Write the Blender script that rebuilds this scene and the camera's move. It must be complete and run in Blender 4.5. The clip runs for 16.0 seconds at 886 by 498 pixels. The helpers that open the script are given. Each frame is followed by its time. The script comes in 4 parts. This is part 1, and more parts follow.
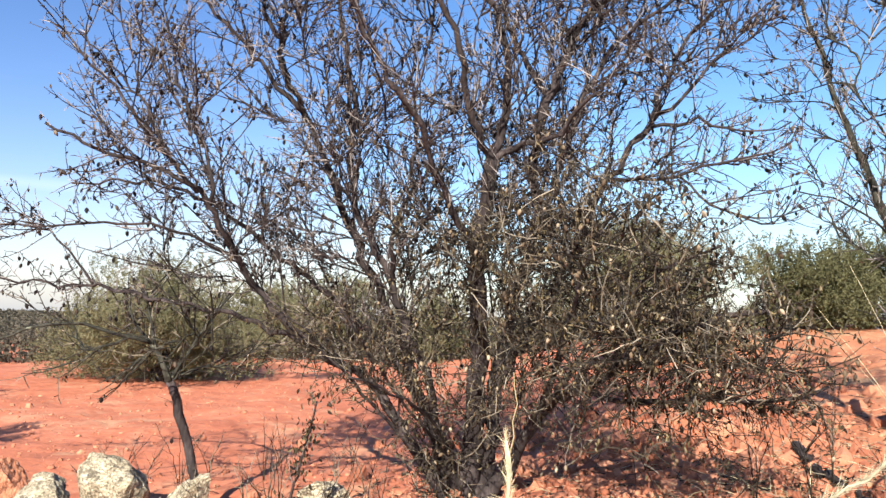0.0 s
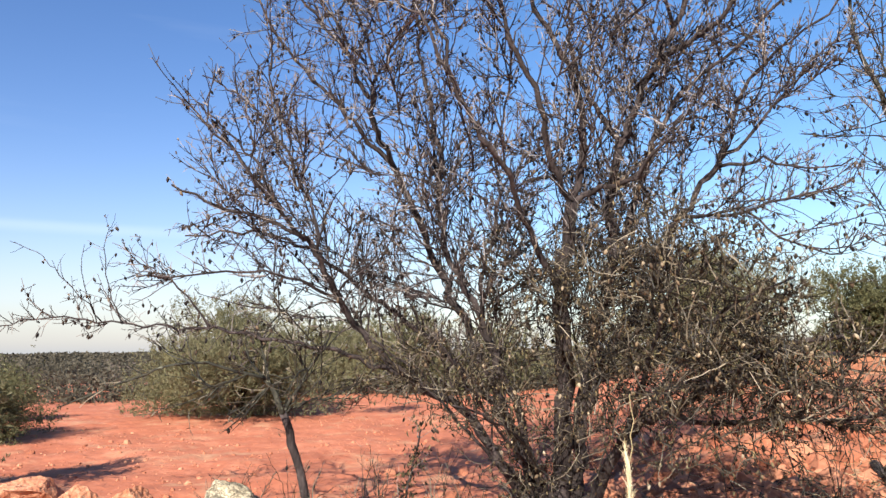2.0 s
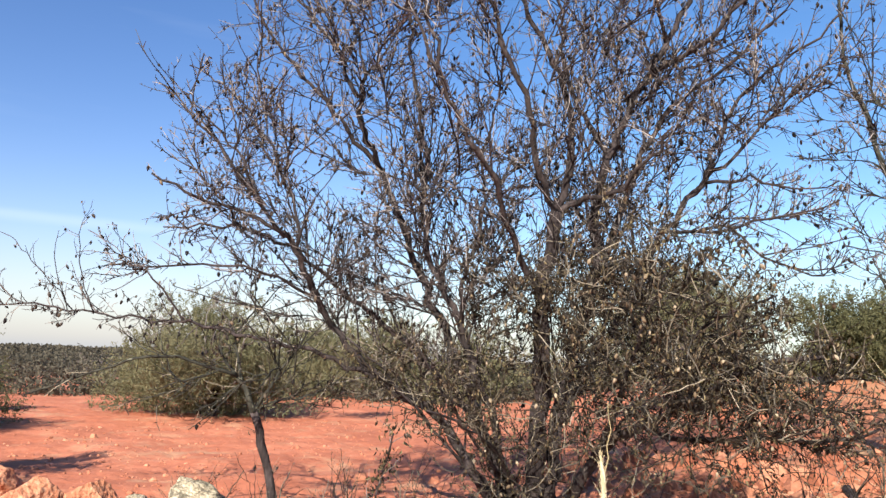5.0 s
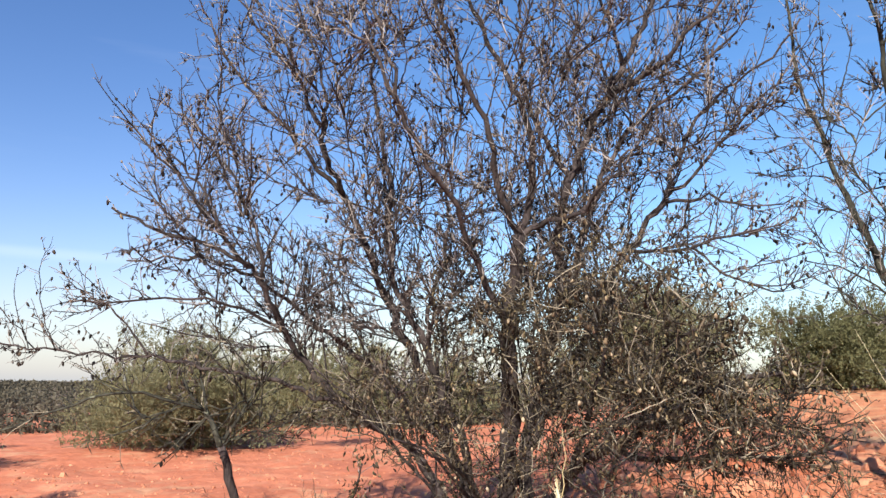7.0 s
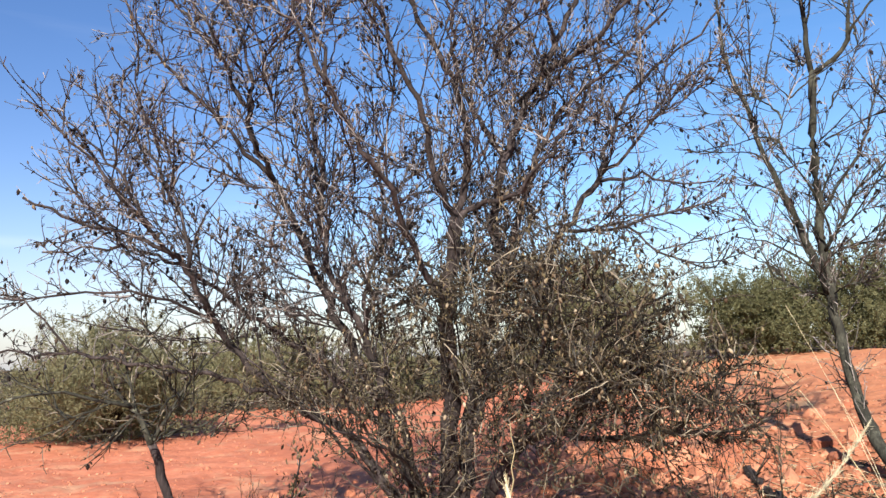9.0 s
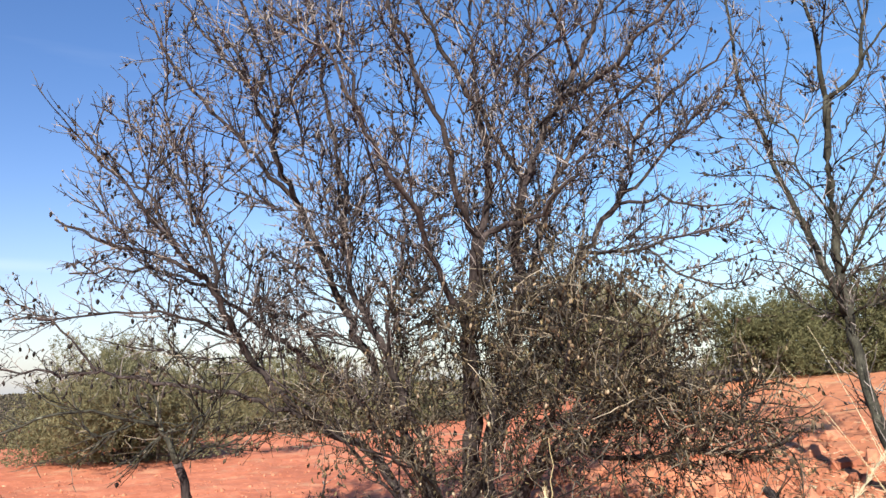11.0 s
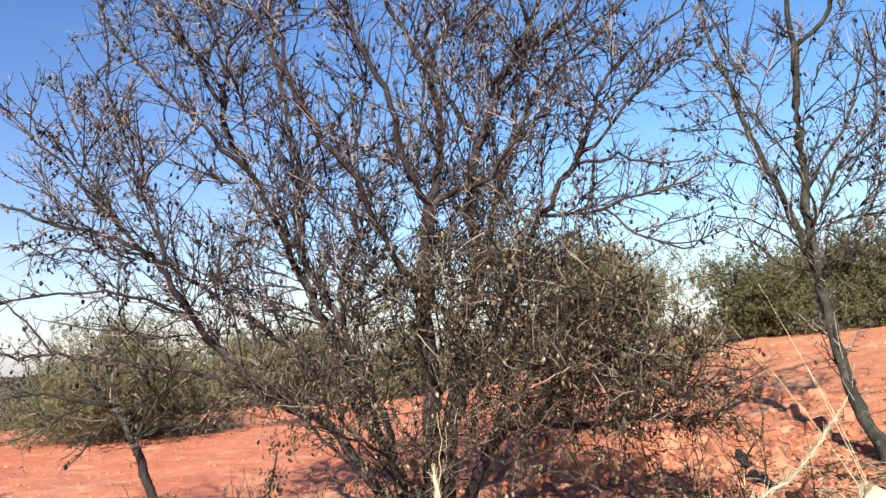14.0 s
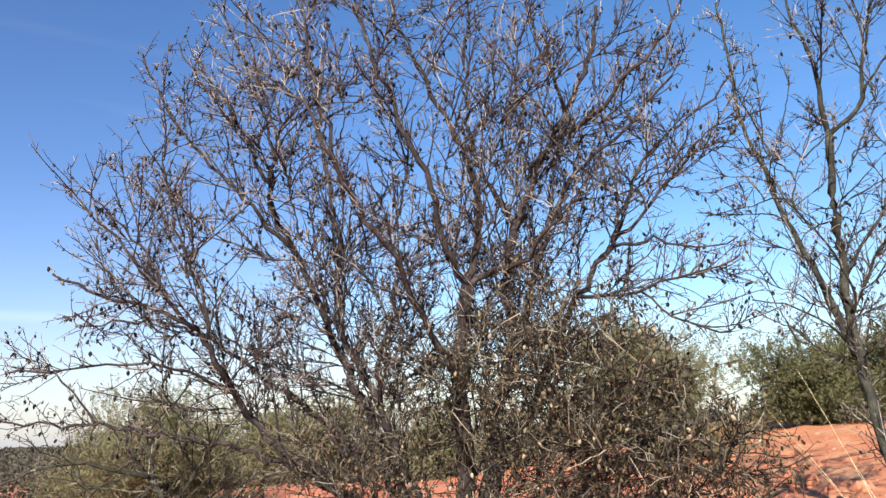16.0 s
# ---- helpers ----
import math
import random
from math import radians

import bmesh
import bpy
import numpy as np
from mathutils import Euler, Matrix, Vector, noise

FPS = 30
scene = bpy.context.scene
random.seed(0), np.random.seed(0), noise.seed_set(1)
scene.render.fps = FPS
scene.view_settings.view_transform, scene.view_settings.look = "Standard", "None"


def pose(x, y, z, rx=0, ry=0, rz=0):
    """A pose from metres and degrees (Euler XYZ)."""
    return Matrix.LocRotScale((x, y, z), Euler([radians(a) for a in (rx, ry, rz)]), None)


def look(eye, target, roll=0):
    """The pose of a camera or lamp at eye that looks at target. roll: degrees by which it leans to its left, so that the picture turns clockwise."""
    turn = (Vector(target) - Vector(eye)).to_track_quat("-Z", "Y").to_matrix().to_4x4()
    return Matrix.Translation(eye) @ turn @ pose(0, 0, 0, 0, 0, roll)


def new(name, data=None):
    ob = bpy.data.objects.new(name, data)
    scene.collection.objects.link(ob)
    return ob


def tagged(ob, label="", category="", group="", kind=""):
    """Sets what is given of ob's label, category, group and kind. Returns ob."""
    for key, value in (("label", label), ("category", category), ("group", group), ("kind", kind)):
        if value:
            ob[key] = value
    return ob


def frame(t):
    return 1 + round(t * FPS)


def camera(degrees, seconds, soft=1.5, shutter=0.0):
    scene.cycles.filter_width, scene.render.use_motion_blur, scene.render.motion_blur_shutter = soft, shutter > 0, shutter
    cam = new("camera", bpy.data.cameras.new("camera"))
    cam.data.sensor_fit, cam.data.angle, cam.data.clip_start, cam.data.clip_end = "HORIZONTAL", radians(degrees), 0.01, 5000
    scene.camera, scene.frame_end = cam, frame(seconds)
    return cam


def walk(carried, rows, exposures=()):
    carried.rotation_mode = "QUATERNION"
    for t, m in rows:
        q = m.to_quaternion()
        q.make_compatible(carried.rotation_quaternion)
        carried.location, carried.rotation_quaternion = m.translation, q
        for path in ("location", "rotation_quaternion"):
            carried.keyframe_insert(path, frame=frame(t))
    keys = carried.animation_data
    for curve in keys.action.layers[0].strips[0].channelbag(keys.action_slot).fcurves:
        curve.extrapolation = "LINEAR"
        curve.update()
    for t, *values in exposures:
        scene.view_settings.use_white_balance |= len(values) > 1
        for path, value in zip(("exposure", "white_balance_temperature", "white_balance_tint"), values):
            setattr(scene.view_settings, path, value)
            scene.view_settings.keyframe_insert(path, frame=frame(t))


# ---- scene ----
cam = camera(60.0, 16.0, soft=1.5)
PATH = [
    (0, (0.36, 0.585, 1.609), (-0.214, 2.493, 1.784), 0.8),
    (0.5, (0.384, 0.327, 1.679), (-0.167, 2.242, 1.844), 2.1),
    (1, (0.535, 0.2, 1.664), (-0.171, 2.059, 1.878), 2.3),
    (1.5, (0.453, 0.22, 1.611), (-0.343, 2.043, 1.823), 2.7),
    (2, (0.265, 0.093, 1.609), (-0.43, 1.95, 1.868), -0.6),
    (2.5, (0.163, 0.091, 1.58), (-0.444, 1.98, 1.834), 2.9),
    (3, (0.17, 0.064, 1.622), (-0.371, 1.973, 1.874), 3.5),
    (3.5, (0.218, 0.082, 1.594), (-0.349, 1.978, 1.882), 4.4),
    (4, (0.233, 0.107, 1.581), (-0.395, 1.986, 1.856), 2.5),
    (4.2, (0.245, 0.155, 1.562), (-0.414, 2.023, 1.84), 1.8),
    (6.3, (0.235, 0.154, 1.611), (-0.374, 2.032, 1.929), 1.9),
    (6.5, (0.221, 0.15, 1.602), (-0.377, 2.029, 1.932), 1.5),
    (7, (0.332, 0.179, 1.607), (-0.263, 2.057, 1.948), 0.1),
    (7.5, (0.47, 0.224, 1.621), (-0.167, 2.099, 1.903), 1.8),
    (8, (0.346, 0.194, 1.616), (-0.285, 2.082, 1.818), -0.6),
    (8.5, (0.261, 0.221, 1.624), (-0.254, 2.133, 1.904), -2.4),
    (9, (0.28, 0.25, 1.677), (-0.146, 2.185, 1.951), -2.1),
    (9.5, (0.381, 0.249, 1.701), (-0.063, 2.175, 2.009), -2.0),
    (9.7, (0.34, 0.132, 1.712), (-0.065, 2.064, 2.034), -1.3),
    (11.8, (0.179, 0.185, 1.608), (-0.278, 2.101, 1.954), -2.1),
    (12, (0.239, 0.214, 1.603), (-0.203, 2.131, 1.966), -1.2),
    (12.5, (0.454, 0.327, 1.609), (0.012, 2.239, 1.993), -0.4),
    (13, (0.532, 0.321, 1.602), (0.015, 2.233, 1.878), -1.2),
    (13.5, (0.553, 0.382, 1.621), (0.048, 2.308, 1.817), -2.6),
    (14, (0.571, 0.388, 1.651), (0.083, 2.311, 1.907), -3.8),
    (14.5, (0.605, 0.368, 1.651), (0.124, 2.278, 2.001), -3.1),
    (15, (0.628, 0.383, 1.66), (0.142, 2.279, 2.07), -3.7),
    (15.5, (0.614, 0.342, 1.664), (0.09, 2.219, 2.112), -3.9),
    (16, (0.588, 0.294, 1.647), (0.03, 2.159, 2.106), -2.4),
]
walk(cam, [(t, look(eye, target, roll)) for t, eye, target, roll in PATH], [(t, stops, 6640, 10) for t, stops in ((0.0, 1.28), (0.6, 1.22), (1.4, 1.12), (10.0, 1.12), (12.0, 1.17), (16.0, 1.17))])

# ---------------------------------------------------------------- light
SUN_AZ = (0.05, -0.9987)          # towards the sun, on the ground
SUN_EL = 31.0
wd = bpy.data.worlds.new("sky")
scene.world = wd
wd.use_nodes = True
wn, wl = wd.node_tree.nodes, wd.node_tree.links
wn.clear()
sky = wn.new("ShaderNodeTexSky")
sky.sky_type = "NISHITA"
sky.sun_disc = False
sky.sun_elevation = radians(SUN_EL)
sky.sun_rotation = math.atan2(SUN_AZ[0], SUN_AZ[1])
sky.altitude = 300
sky.air_density, sky.dust_density, sky.ozone_density = 1.0, 0.2, 2.0
bg = wn.new("ShaderNodeBackground")
bg.inputs["Strength"].default_value = 0.091
wo = wn.new("ShaderNodeOutputWorld")
# thin cirrus low in the sky
tc = wn.new("ShaderNodeTexCoord")
mp = wn.new("ShaderNodeMapping")
mp.inputs["Scale"].default_value = (1.3, 1.3, 14.0)
ns = wn.new("ShaderNodeTexNoise")
ns.inputs["Scale"].default_value = 1.6
ns.inputs["Detail"].default_value = 5
rp = wn.new("ShaderNodeValToRGB")
rp.color_ramp.elements[0].position, rp.color_ramp.elements[0].color = 0.60, (0, 0, 0, 1)
rp.color_ramp.elements[1].position, rp.color_ramp.elements[1].color = 0.80, (0.05, 0.05, 0.05, 1)
cm = wn.new("ShaderNodeMix")
cm.data_type = "RGBA"
cm.inputs[7].default_value = (6.5, 7.0, 7.6, 1)
wl.new(tc.outputs["Generated"], mp.inputs["Vector"])
wl.new(mp.outputs["Vector"], ns.inputs["Vector"])
wl.new(ns.outputs["Fac"], rp.inputs["Fac"])
streak = wn.new("ShaderNodeSeparateXYZ")
wl.new(tc.outputs["Generated"], streak.inputs[0])


def world_math(op, a, b):
    n = wn.new("ShaderNodeMath")
    n.operation = op
    for i, v in enumerate((a, b)):
        if isinstance(v, (int, float)):
            n.inputs[i].default_value = v
        else:
            wl.new(v, n.inputs[i])
    return n.outputs[0]


def world_range(value, lo, hi):
    n = wn.new("ShaderNodeMapRange")
    n.interpolation_type = "SMOOTHSTEP"
    n.inputs[1].default_value, n.inputs[2].default_value = lo, hi
    wl.new(value, n.inputs[0])
    return n.outputs[0]


height = world_math("SUBTRACT", streak.outputs[2], world_math("MULTIPLY_ADD", ns.outputs["Fac"], 0.016))
height.node.inputs[1].links[0].from_node.inputs[2].default_value = 0.137
band = world_range(world_math("ABSOLUTE", height, 0), 0.011, 0.0)
side = world_math("MULTIPLY", world_range(streak.outputs[0], -0.52, -0.70), world_range(streak.outputs[0], -0.93, -0.80))
cloud = world_math("MULTIPLY", world_math("MULTIPLY", band, side), 0.13)
wl.new(world_math("MAXIMUM", cloud, rp.outputs["Color"]), cm.inputs[0])
hs = wn.new("ShaderNodeHueSaturation")
hs.inputs["Saturation"].default_value = 1.25
hs.inputs["Hue"].default_value = 0.506
wl.new(sky.outputs["Color"], hs.inputs["Color"])
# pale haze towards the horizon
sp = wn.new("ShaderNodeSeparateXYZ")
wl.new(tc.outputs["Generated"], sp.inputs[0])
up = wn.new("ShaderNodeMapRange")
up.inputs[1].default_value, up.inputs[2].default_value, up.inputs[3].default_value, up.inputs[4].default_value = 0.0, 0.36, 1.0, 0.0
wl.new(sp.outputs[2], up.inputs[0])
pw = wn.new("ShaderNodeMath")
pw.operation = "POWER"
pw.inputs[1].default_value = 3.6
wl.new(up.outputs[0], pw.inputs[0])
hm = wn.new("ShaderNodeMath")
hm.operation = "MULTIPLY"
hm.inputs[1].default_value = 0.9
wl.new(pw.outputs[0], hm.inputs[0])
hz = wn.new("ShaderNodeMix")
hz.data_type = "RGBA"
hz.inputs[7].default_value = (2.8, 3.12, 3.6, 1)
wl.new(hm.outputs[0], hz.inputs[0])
deep = wn.new("ShaderNodeMix")
deep.data_type = "RGBA"
deep.blend_type = "MULTIPLY"
deep.inputs[7].default_value = (1.0, 0.865, 0.90, 1)
wl.new(world_range(sp.outputs[0], 0.05, -0.75), deep.inputs[0])
wl.new(hs.outputs["Color"], deep.inputs[6])
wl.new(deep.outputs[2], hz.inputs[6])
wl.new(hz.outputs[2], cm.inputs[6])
wl.new(cm.outputs[2], bg.inputs["Color"])
wl.new(bg.outputs["Background"], wo.inputs["Surface"])

sun = new("sun", bpy.data.lights.new("sun", "SUN"))
sun.data.energy = 5.5
sun.data.angle = radians(0.53)
sun.data.color = (1.0, 0.93, 0.83)
sun.matrix_world = look((SUN_AZ[0] * 40, SUN_AZ[1] * 40, 40 * math.tan(radians(SUN_EL))), (0, 0, 0))


# ---------------------------------------------------------------- materials
def material(name, ramp, scale=6.0, detail=6.0, rough=0.85, bump=0.3, bump_scale=60.0, bump_dist=0.01,
             island=0.0, spots=None, stretch=(1, 1, 1), translucent=0.0, fine=0.35, cracks=None):
    """Base colour from a two-scale noise over a ramp of colours, with spots, per-piece variation and relief."""
    m = bpy.data.materials.new(name)
    m.use_nodes = True
    n, l = m.node_tree.nodes, m.node_tree.links
    bsdf = n["Principled BSDF"]
    bsdf.inputs["Roughness"].default_value = rough
    bsdf.inputs["Specular IOR Level"].default_value = 0.25
    co = n.new("ShaderNodeTexCoord")
    mpg = n.new("ShaderNodeMapping")
    mpg.inputs["Scale"].default_value = stretch
    l.new(co.outputs["Object"], mpg.inputs["Vector"])
    a = n.new("ShaderNodeTexNoise")
    a.inputs["Scale"].default_value, a.inputs["Detail"].default_value = scale, detail
    l.new(mpg.outputs["Vector"], a.inputs["Vector"])
    b = n.new("ShaderNodeTexNoise")
    b.inputs["Scale"].default_value, b.inputs["Detail"].default_value = scale * 7.3, 4
    l.new(mpg.outputs["Vector"], b.inputs["Vector"])
    mix = n.new("ShaderNodeMix")
    mix.inputs[0].default_value = fine
    l.new(a.outputs["Fac"], mix.inputs[2])
    l.new(b.outputs["Fac"], mix.inputs[3])
    value = mix.outputs[0]
    if island:
        g, oi = n.new("ShaderNodeNewGeometry"), n.new("ShaderNodeObjectInfo")
        s1 = n.new("ShaderNodeMath")
        l.new(g.outputs["Random Per Island"], s1.inputs[0])
        l.new(oi.outputs["Random"], s1.inputs[1])
        s2 = n.new("ShaderNodeMath")
        s2.operation = "FRACT"
        l.new(s1.outputs[0], s2.inputs[0])
        mi = n.new("ShaderNodeMix")
        mi.inputs[0].default_value = island
        l.new(value, mi.inputs[2])
        l.new(s2.outputs[0], mi.inputs[3])
        value = mi.outputs[0]
    r = n.new("ShaderNodeValToRGB")
    els = r.color_ramp.elements
    while len(els) < len(ramp):
        els.new(0.5)
    for e, (p, c) in zip(els, ramp):
        e.position, e.color = p, (*c, 1)
    l.new(value, r.inputs["Fac"])
    colour = r.outputs["Color"]
    if spots:
        sc, lo, hi, c = spots
        v = n.new("ShaderNodeTexNoise")
        v.inputs["Scale"].default_value, v.inputs["Detail"].default_value = sc, 8
        v.inputs["Roughness"].default_value = 0.65
        l.new(co.outputs["Object"], v.inputs["Vector"])
        mr = n.new("ShaderNodeMapRange")
        mr.inputs[1].default_value, mr.inputs[2].default_value = lo, hi
        l.new(v.outputs["Fac"], mr.inputs[0])
        mx = n.new("ShaderNodeMix")
        mx.data_type = "RGBA"
        mx.inputs[7].default_value = (*c, 1)
        l.new(mr.outputs[0], mx.inputs[0])
        l.new(colour, mx.inputs[6])
        colour = mx.outputs[2]
    if cracks:
        sc, width, c = cracks
        vo = n.new("ShaderNodeTexVoronoi")
        vo.feature = "DISTANCE_TO_EDGE"
        vo.inputs["Scale"].default_value = sc
        wv = n.new("ShaderNodeMix")
        wv.data_type = "VECTOR"
        wv.inputs[0].default_value = 0.12
        l.new(co.outputs["Object"], wv.inputs[4])
        l.new(b.outputs["Color"], wv.inputs[5])
        l.new(wv.outputs[1], vo.inputs["Vector"])
        cr = n.new("ShaderNodeMapRange")
        cr.inputs[1].default_value, cr.inputs[2].default_value = 0.0, width
        cr.inputs[3].default_value, cr.inputs[4].default_value = 0.85, 0.0
        l.new(vo.outputs["Distance"], cr.inputs[0])
        mc = n.new("ShaderNodeMix")
        mc.data_type = "RGBA"
        mc.inputs[7].default_value = (*c, 1)
        l.new(cr.outputs[0], mc.inputs[0])
        l.new(colour, mc.inputs[6])
        colour = mc.outputs[2]
    l.new(colour, bsdf.inputs["Base Color"])
    if bump:
        t = n.new("ShaderNodeTexNoise")
        t.inputs["Scale"].default_value, t.inputs["Detail"].default_value = bump_scale, 8
        l.new(mpg.outputs["Vector"], t.inputs["Vector"])
        bp = n.new("ShaderNodeBump")
        bp.inputs["Strength"].default_value, bp.inputs["Distance"].default_value = bump, bump_dist
        l.new(t.outputs["Fac"], bp.inputs["Height"])
        l.new(bp.outputs["Normal"], bsdf.inputs["Normal"])
    if translucent:
        tr = n.new("ShaderNodeBsdfTranslucent")
        l.new(colour, tr.inputs["Color"])
        ms = n.new("ShaderNodeMixShader")
        ms.inputs[0].default_value = translucent
        l.new(bsdf.outputs[0], ms.inputs[1])
        l.new(tr.outputs[0], ms.inputs[2])
        l.new(ms.outputs[0], n["Material Output"].inputs["Surface"])
    return m


SOIL = [(0.25, (0.295, 0.088, 0.047)), (0.5, (0.40, 0.133, 0.072)), (0.75, (0.51, 0.202, 0.119))]
soil_mat = material("red_soil", SOIL, scale=0.9, detail=9, rough=0.95, bump=0.55, bump_scale=9.0, bump_dist=0.045,
                    spots=(1.7, 0.53, 0.70, (0.43, 0.23, 0.135)), fine=0.5)


def tone_soil_by_place(mat):
    """The earth turns from brick red to a tanner tone towards +x, and to dull brown fallow beyond the trees."""
    n, l = mat.node_tree.nodes, mat.node_tree.links
    bsdf = n["Principled BSDF"]
    co, sep, mr, mx = [n.new("ShaderNode" + k) for k in ("TexCoord", "SeparateXYZ", "MapRange", "Mix")]
    mr.interpolation_type = "SMOOTHSTEP"
    mr.inputs[1].default_value, mr.inputs[2].default_value = -1.2, 3.0
    mx.data_type, mx.blend_type = "RGBA", "MULTIPLY"
    mx.inputs[7].default_value = (0.97, 1.16, 1.06, 1)
    l.new(co.outputs["Object"], sep.inputs[0])
    l.new(sep.outputs[0], mr.inputs[0])
    l.new(mr.outputs[0], mx.inputs[0])
    l.new(bsdf.inputs["Base Color"].links[0].from_socket, mx.inputs[6])
    md, fallow = n.new("ShaderNodeMapRange"), n.new("ShaderNodeMix")
    md.interpolation_type = "SMOOTHSTEP"
    md.inputs[1].default_value, md.inputs[2].default_value = 21.0, 30.0
    fallow.data_type = "RGBA"
    fallow.inputs[7].default_value = (0.135, 0.098, 0.072, 1)
    l.new(sep.outputs[1], md.inputs[0])
    l.new(md.outputs[0], fallow.inputs[0])
    l.new(mx.outputs[2], fallow.inputs[6])
    l.new(fallow.outputs[2], bsdf.inputs["Base Color"])


tone_soil_by_place(soil_mat)
clod_mat = material("soil_clod", [(0.25, (0.25, 0.087, 0.048)), (0.5, (0.345, 0.132, 0.075)), (0.75, (0.465, 0.21, 0.125))], scale=3.0, rough=0.95, bump=0.5, bump_scale=40, bump_dist=0.015, island=0.45)
bark_mat = material("almond_bark", [(0.28, (0.0095, 0.0073, 0.007)), (0.5, (0.029, 0.0222, 0.0215)), (0.75, (0.105, 0.085, 0.083))],
                    scale=9, rough=0.9, bump=0.9, bump_scale=45, bump_dist=0.012, stretch=(1, 1, 0.35),
                    spots=(14, 0.64, 0.72, (0.15, 0.14, 0.11)))
bark_light = material("young_bark", [(0.30, (0.008, 0.0075, 0.006)), (0.5, (0.024, 0.0235, 0.018)), (0.72, (0.075, 0.074, 0.056))],
                      scale=14, rough=0.9, bump=0.9, bump_scale=50, bump_dist=0.010, stretch=(1, 1, 0.45),
                      spots=(16, 0.60, 0.70, (0.15, 0.155, 0.115)))
# the ramp's pale and dark ends stand for lit and shaded sides of twigs
twig_mat = material("dry_twig", [(0.30, (0.0085, 0.0062, 0.0052)), (0.44, (0.029, 0.0215, 0.0185)), (0.54, (0.088, 0.073, 0.067)), (0.70, (0.235, 0.208, 0.193))],
                    scale=32, rough=0.55, bump=0, island=0.42)
# random dark pieces stand for shade inside the bush, pale ones for highlights
grey_twig = material("grey_twig", [(0.2, (0.005, 0.004, 0.0028)), (0.5, (0.026, 0.021, 0.0145)), (0.72, (0.078, 0.065, 0.047)), (0.92, (0.26, 0.225, 0.17))],
                     scale=5, rough=0.55, bump=0, island=0.78)
husk_mat = material("almond_husk", [(0.2, (0.006, 0.0048, 0.0048)), (0.45, (0.0145, 0.0108, 0.0095)), (0.74, (0.028, 0.0205, 0.0165)),
                                    (0.88, (0.085, 0.062, 0.042)), (0.97, (0.34, 0.265, 0.175))],
                    scale=30, rough=0.8, bump=0.3, bump_scale=120, bump_dist=0.002, island=0.85)
pale_husk = material("bleached_husk", [(0.2, (0.02975, 0.0221, 0.0153)), (0.55, (0.068, 0.0476, 0.0306)), (0.78, (0.136, 0.09775, 0.0595)), (0.88, (0.306, 0.2465, 0.17))],
                     scale=30, rough=0.8, bump=0.3, bump_scale=120, bump_dist=0.002, island=0.85)
deadleaf_mat = material("dead_leaf", [(0.15, (0.022, 0.0135, 0.0082)), (0.5, (0.074, 0.046, 0.027)), (0.85, (0.175, 0.118, 0.068))],
                        scale=9, rough=0.85, bump=0, island=0.7, translucent=0.15)
# dark leaf tones deepened to suggest the bush's shaded inside, pale ones its highlights
withered_mat = material("withered_leaf", [(0.15, (0.007, 0.005, 0.003)), (0.48, (0.025, 0.018, 0.0095)), (0.70, (0.070, 0.055, 0.027)), (0.92, (0.23, 0.18, 0.10))],
                        scale=7, rough=0.85, bump=0, island=0.76, translucent=0.08)
olive_mat = material("olive_leaf", [(0.15, (0.11, 0.108, 0.052)), (0.5, (0.185, 0.178, 0.096)), (0.85, (0.29, 0.275, 0.165))],
                     scale=1.2, rough=0.7, bump=0, island=0.4, translucent=0.42)
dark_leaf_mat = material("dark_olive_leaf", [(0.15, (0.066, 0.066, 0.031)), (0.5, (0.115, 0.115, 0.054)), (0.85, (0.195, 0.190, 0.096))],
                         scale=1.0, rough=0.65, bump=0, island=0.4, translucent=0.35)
scrub_mat = material("scrub_leaf", [(0.15, (0.046, 0.040, 0.028)), (0.5, (0.080, 0.070, 0.049)), (0.85, (0.145, 0.125, 0.092))],
                     scale=0.15, rough=0.8, bump=0, island=0.5, translucent=0.3)
rock_grey = material("lichen_limestone", [(0.38, (0.085, 0.073, 0.052)), (0.46, (0.27, 0.225, 0.150)), (0.54, (0.42, 0.365, 0.26)), (0.64, (0.58, 0.525, 0.41))],
                     scale=9, rough=0.98, bump=1.0, bump_scale=26, bump_dist=0.03, spots=(11, 0.53, 0.60, (0.12, 0.105, 0.075)), fine=0.5, cracks=(11, 0.07, (0.06, 0.05, 0.036)))
rock_yellow = material("yellow_limestone", [(0.3, (0.32, 0.27, 0.15)), (0.5, (0.46, 0.40, 0.255)), (0.7, (0.58, 0.52, 0.37))],
                       scale=5, rough=0.95, bump=0.9, bump_scale=22, bump_dist=0.02, spots=(18, 0.55, 0.64, (0.20, 0.185, 0.13)), fine=0.5, cracks=(8, 0.035, (0.15, 0.12, 0.08)))
rock_pink = material("pink_limestone", [(0.33, (0.34, 0.118, 0.062)), (0.5, (0.47, 0.205, 0.115)), (0.66, (0.60, 0.35, 0.225))],
                     scale=4, rough=0.95, bump=1.0, bump_scale=17, bump_dist=0.05, spots=(6, 0.52, 0.68, (0.34, 0.12, 0.065)), fine=0.5, cracks=(5, 0.03, (0.24, 0.085, 0.045)))
straw_mat = material("dry_straw", [(0.2, (0.27, 0.22, 0.115)), (0.5, (0.42, 0.36, 0.22)), (0.8, (0.58, 0.51, 0.36))],
                     scale=12, rough=0.75, bump=0, island=0.5)
stalk_mat = material("grey_stalk", [(0.2, (0.21, 0.19, 0.12)), (0.5, (0.36, 0.33, 0.225)), (0.8, (0.50, 0.46, 0.335))],
                     scale=20, rough=0.85, bump=0.5, bump_scale=80, bump_dist=0.004, island=0.4)



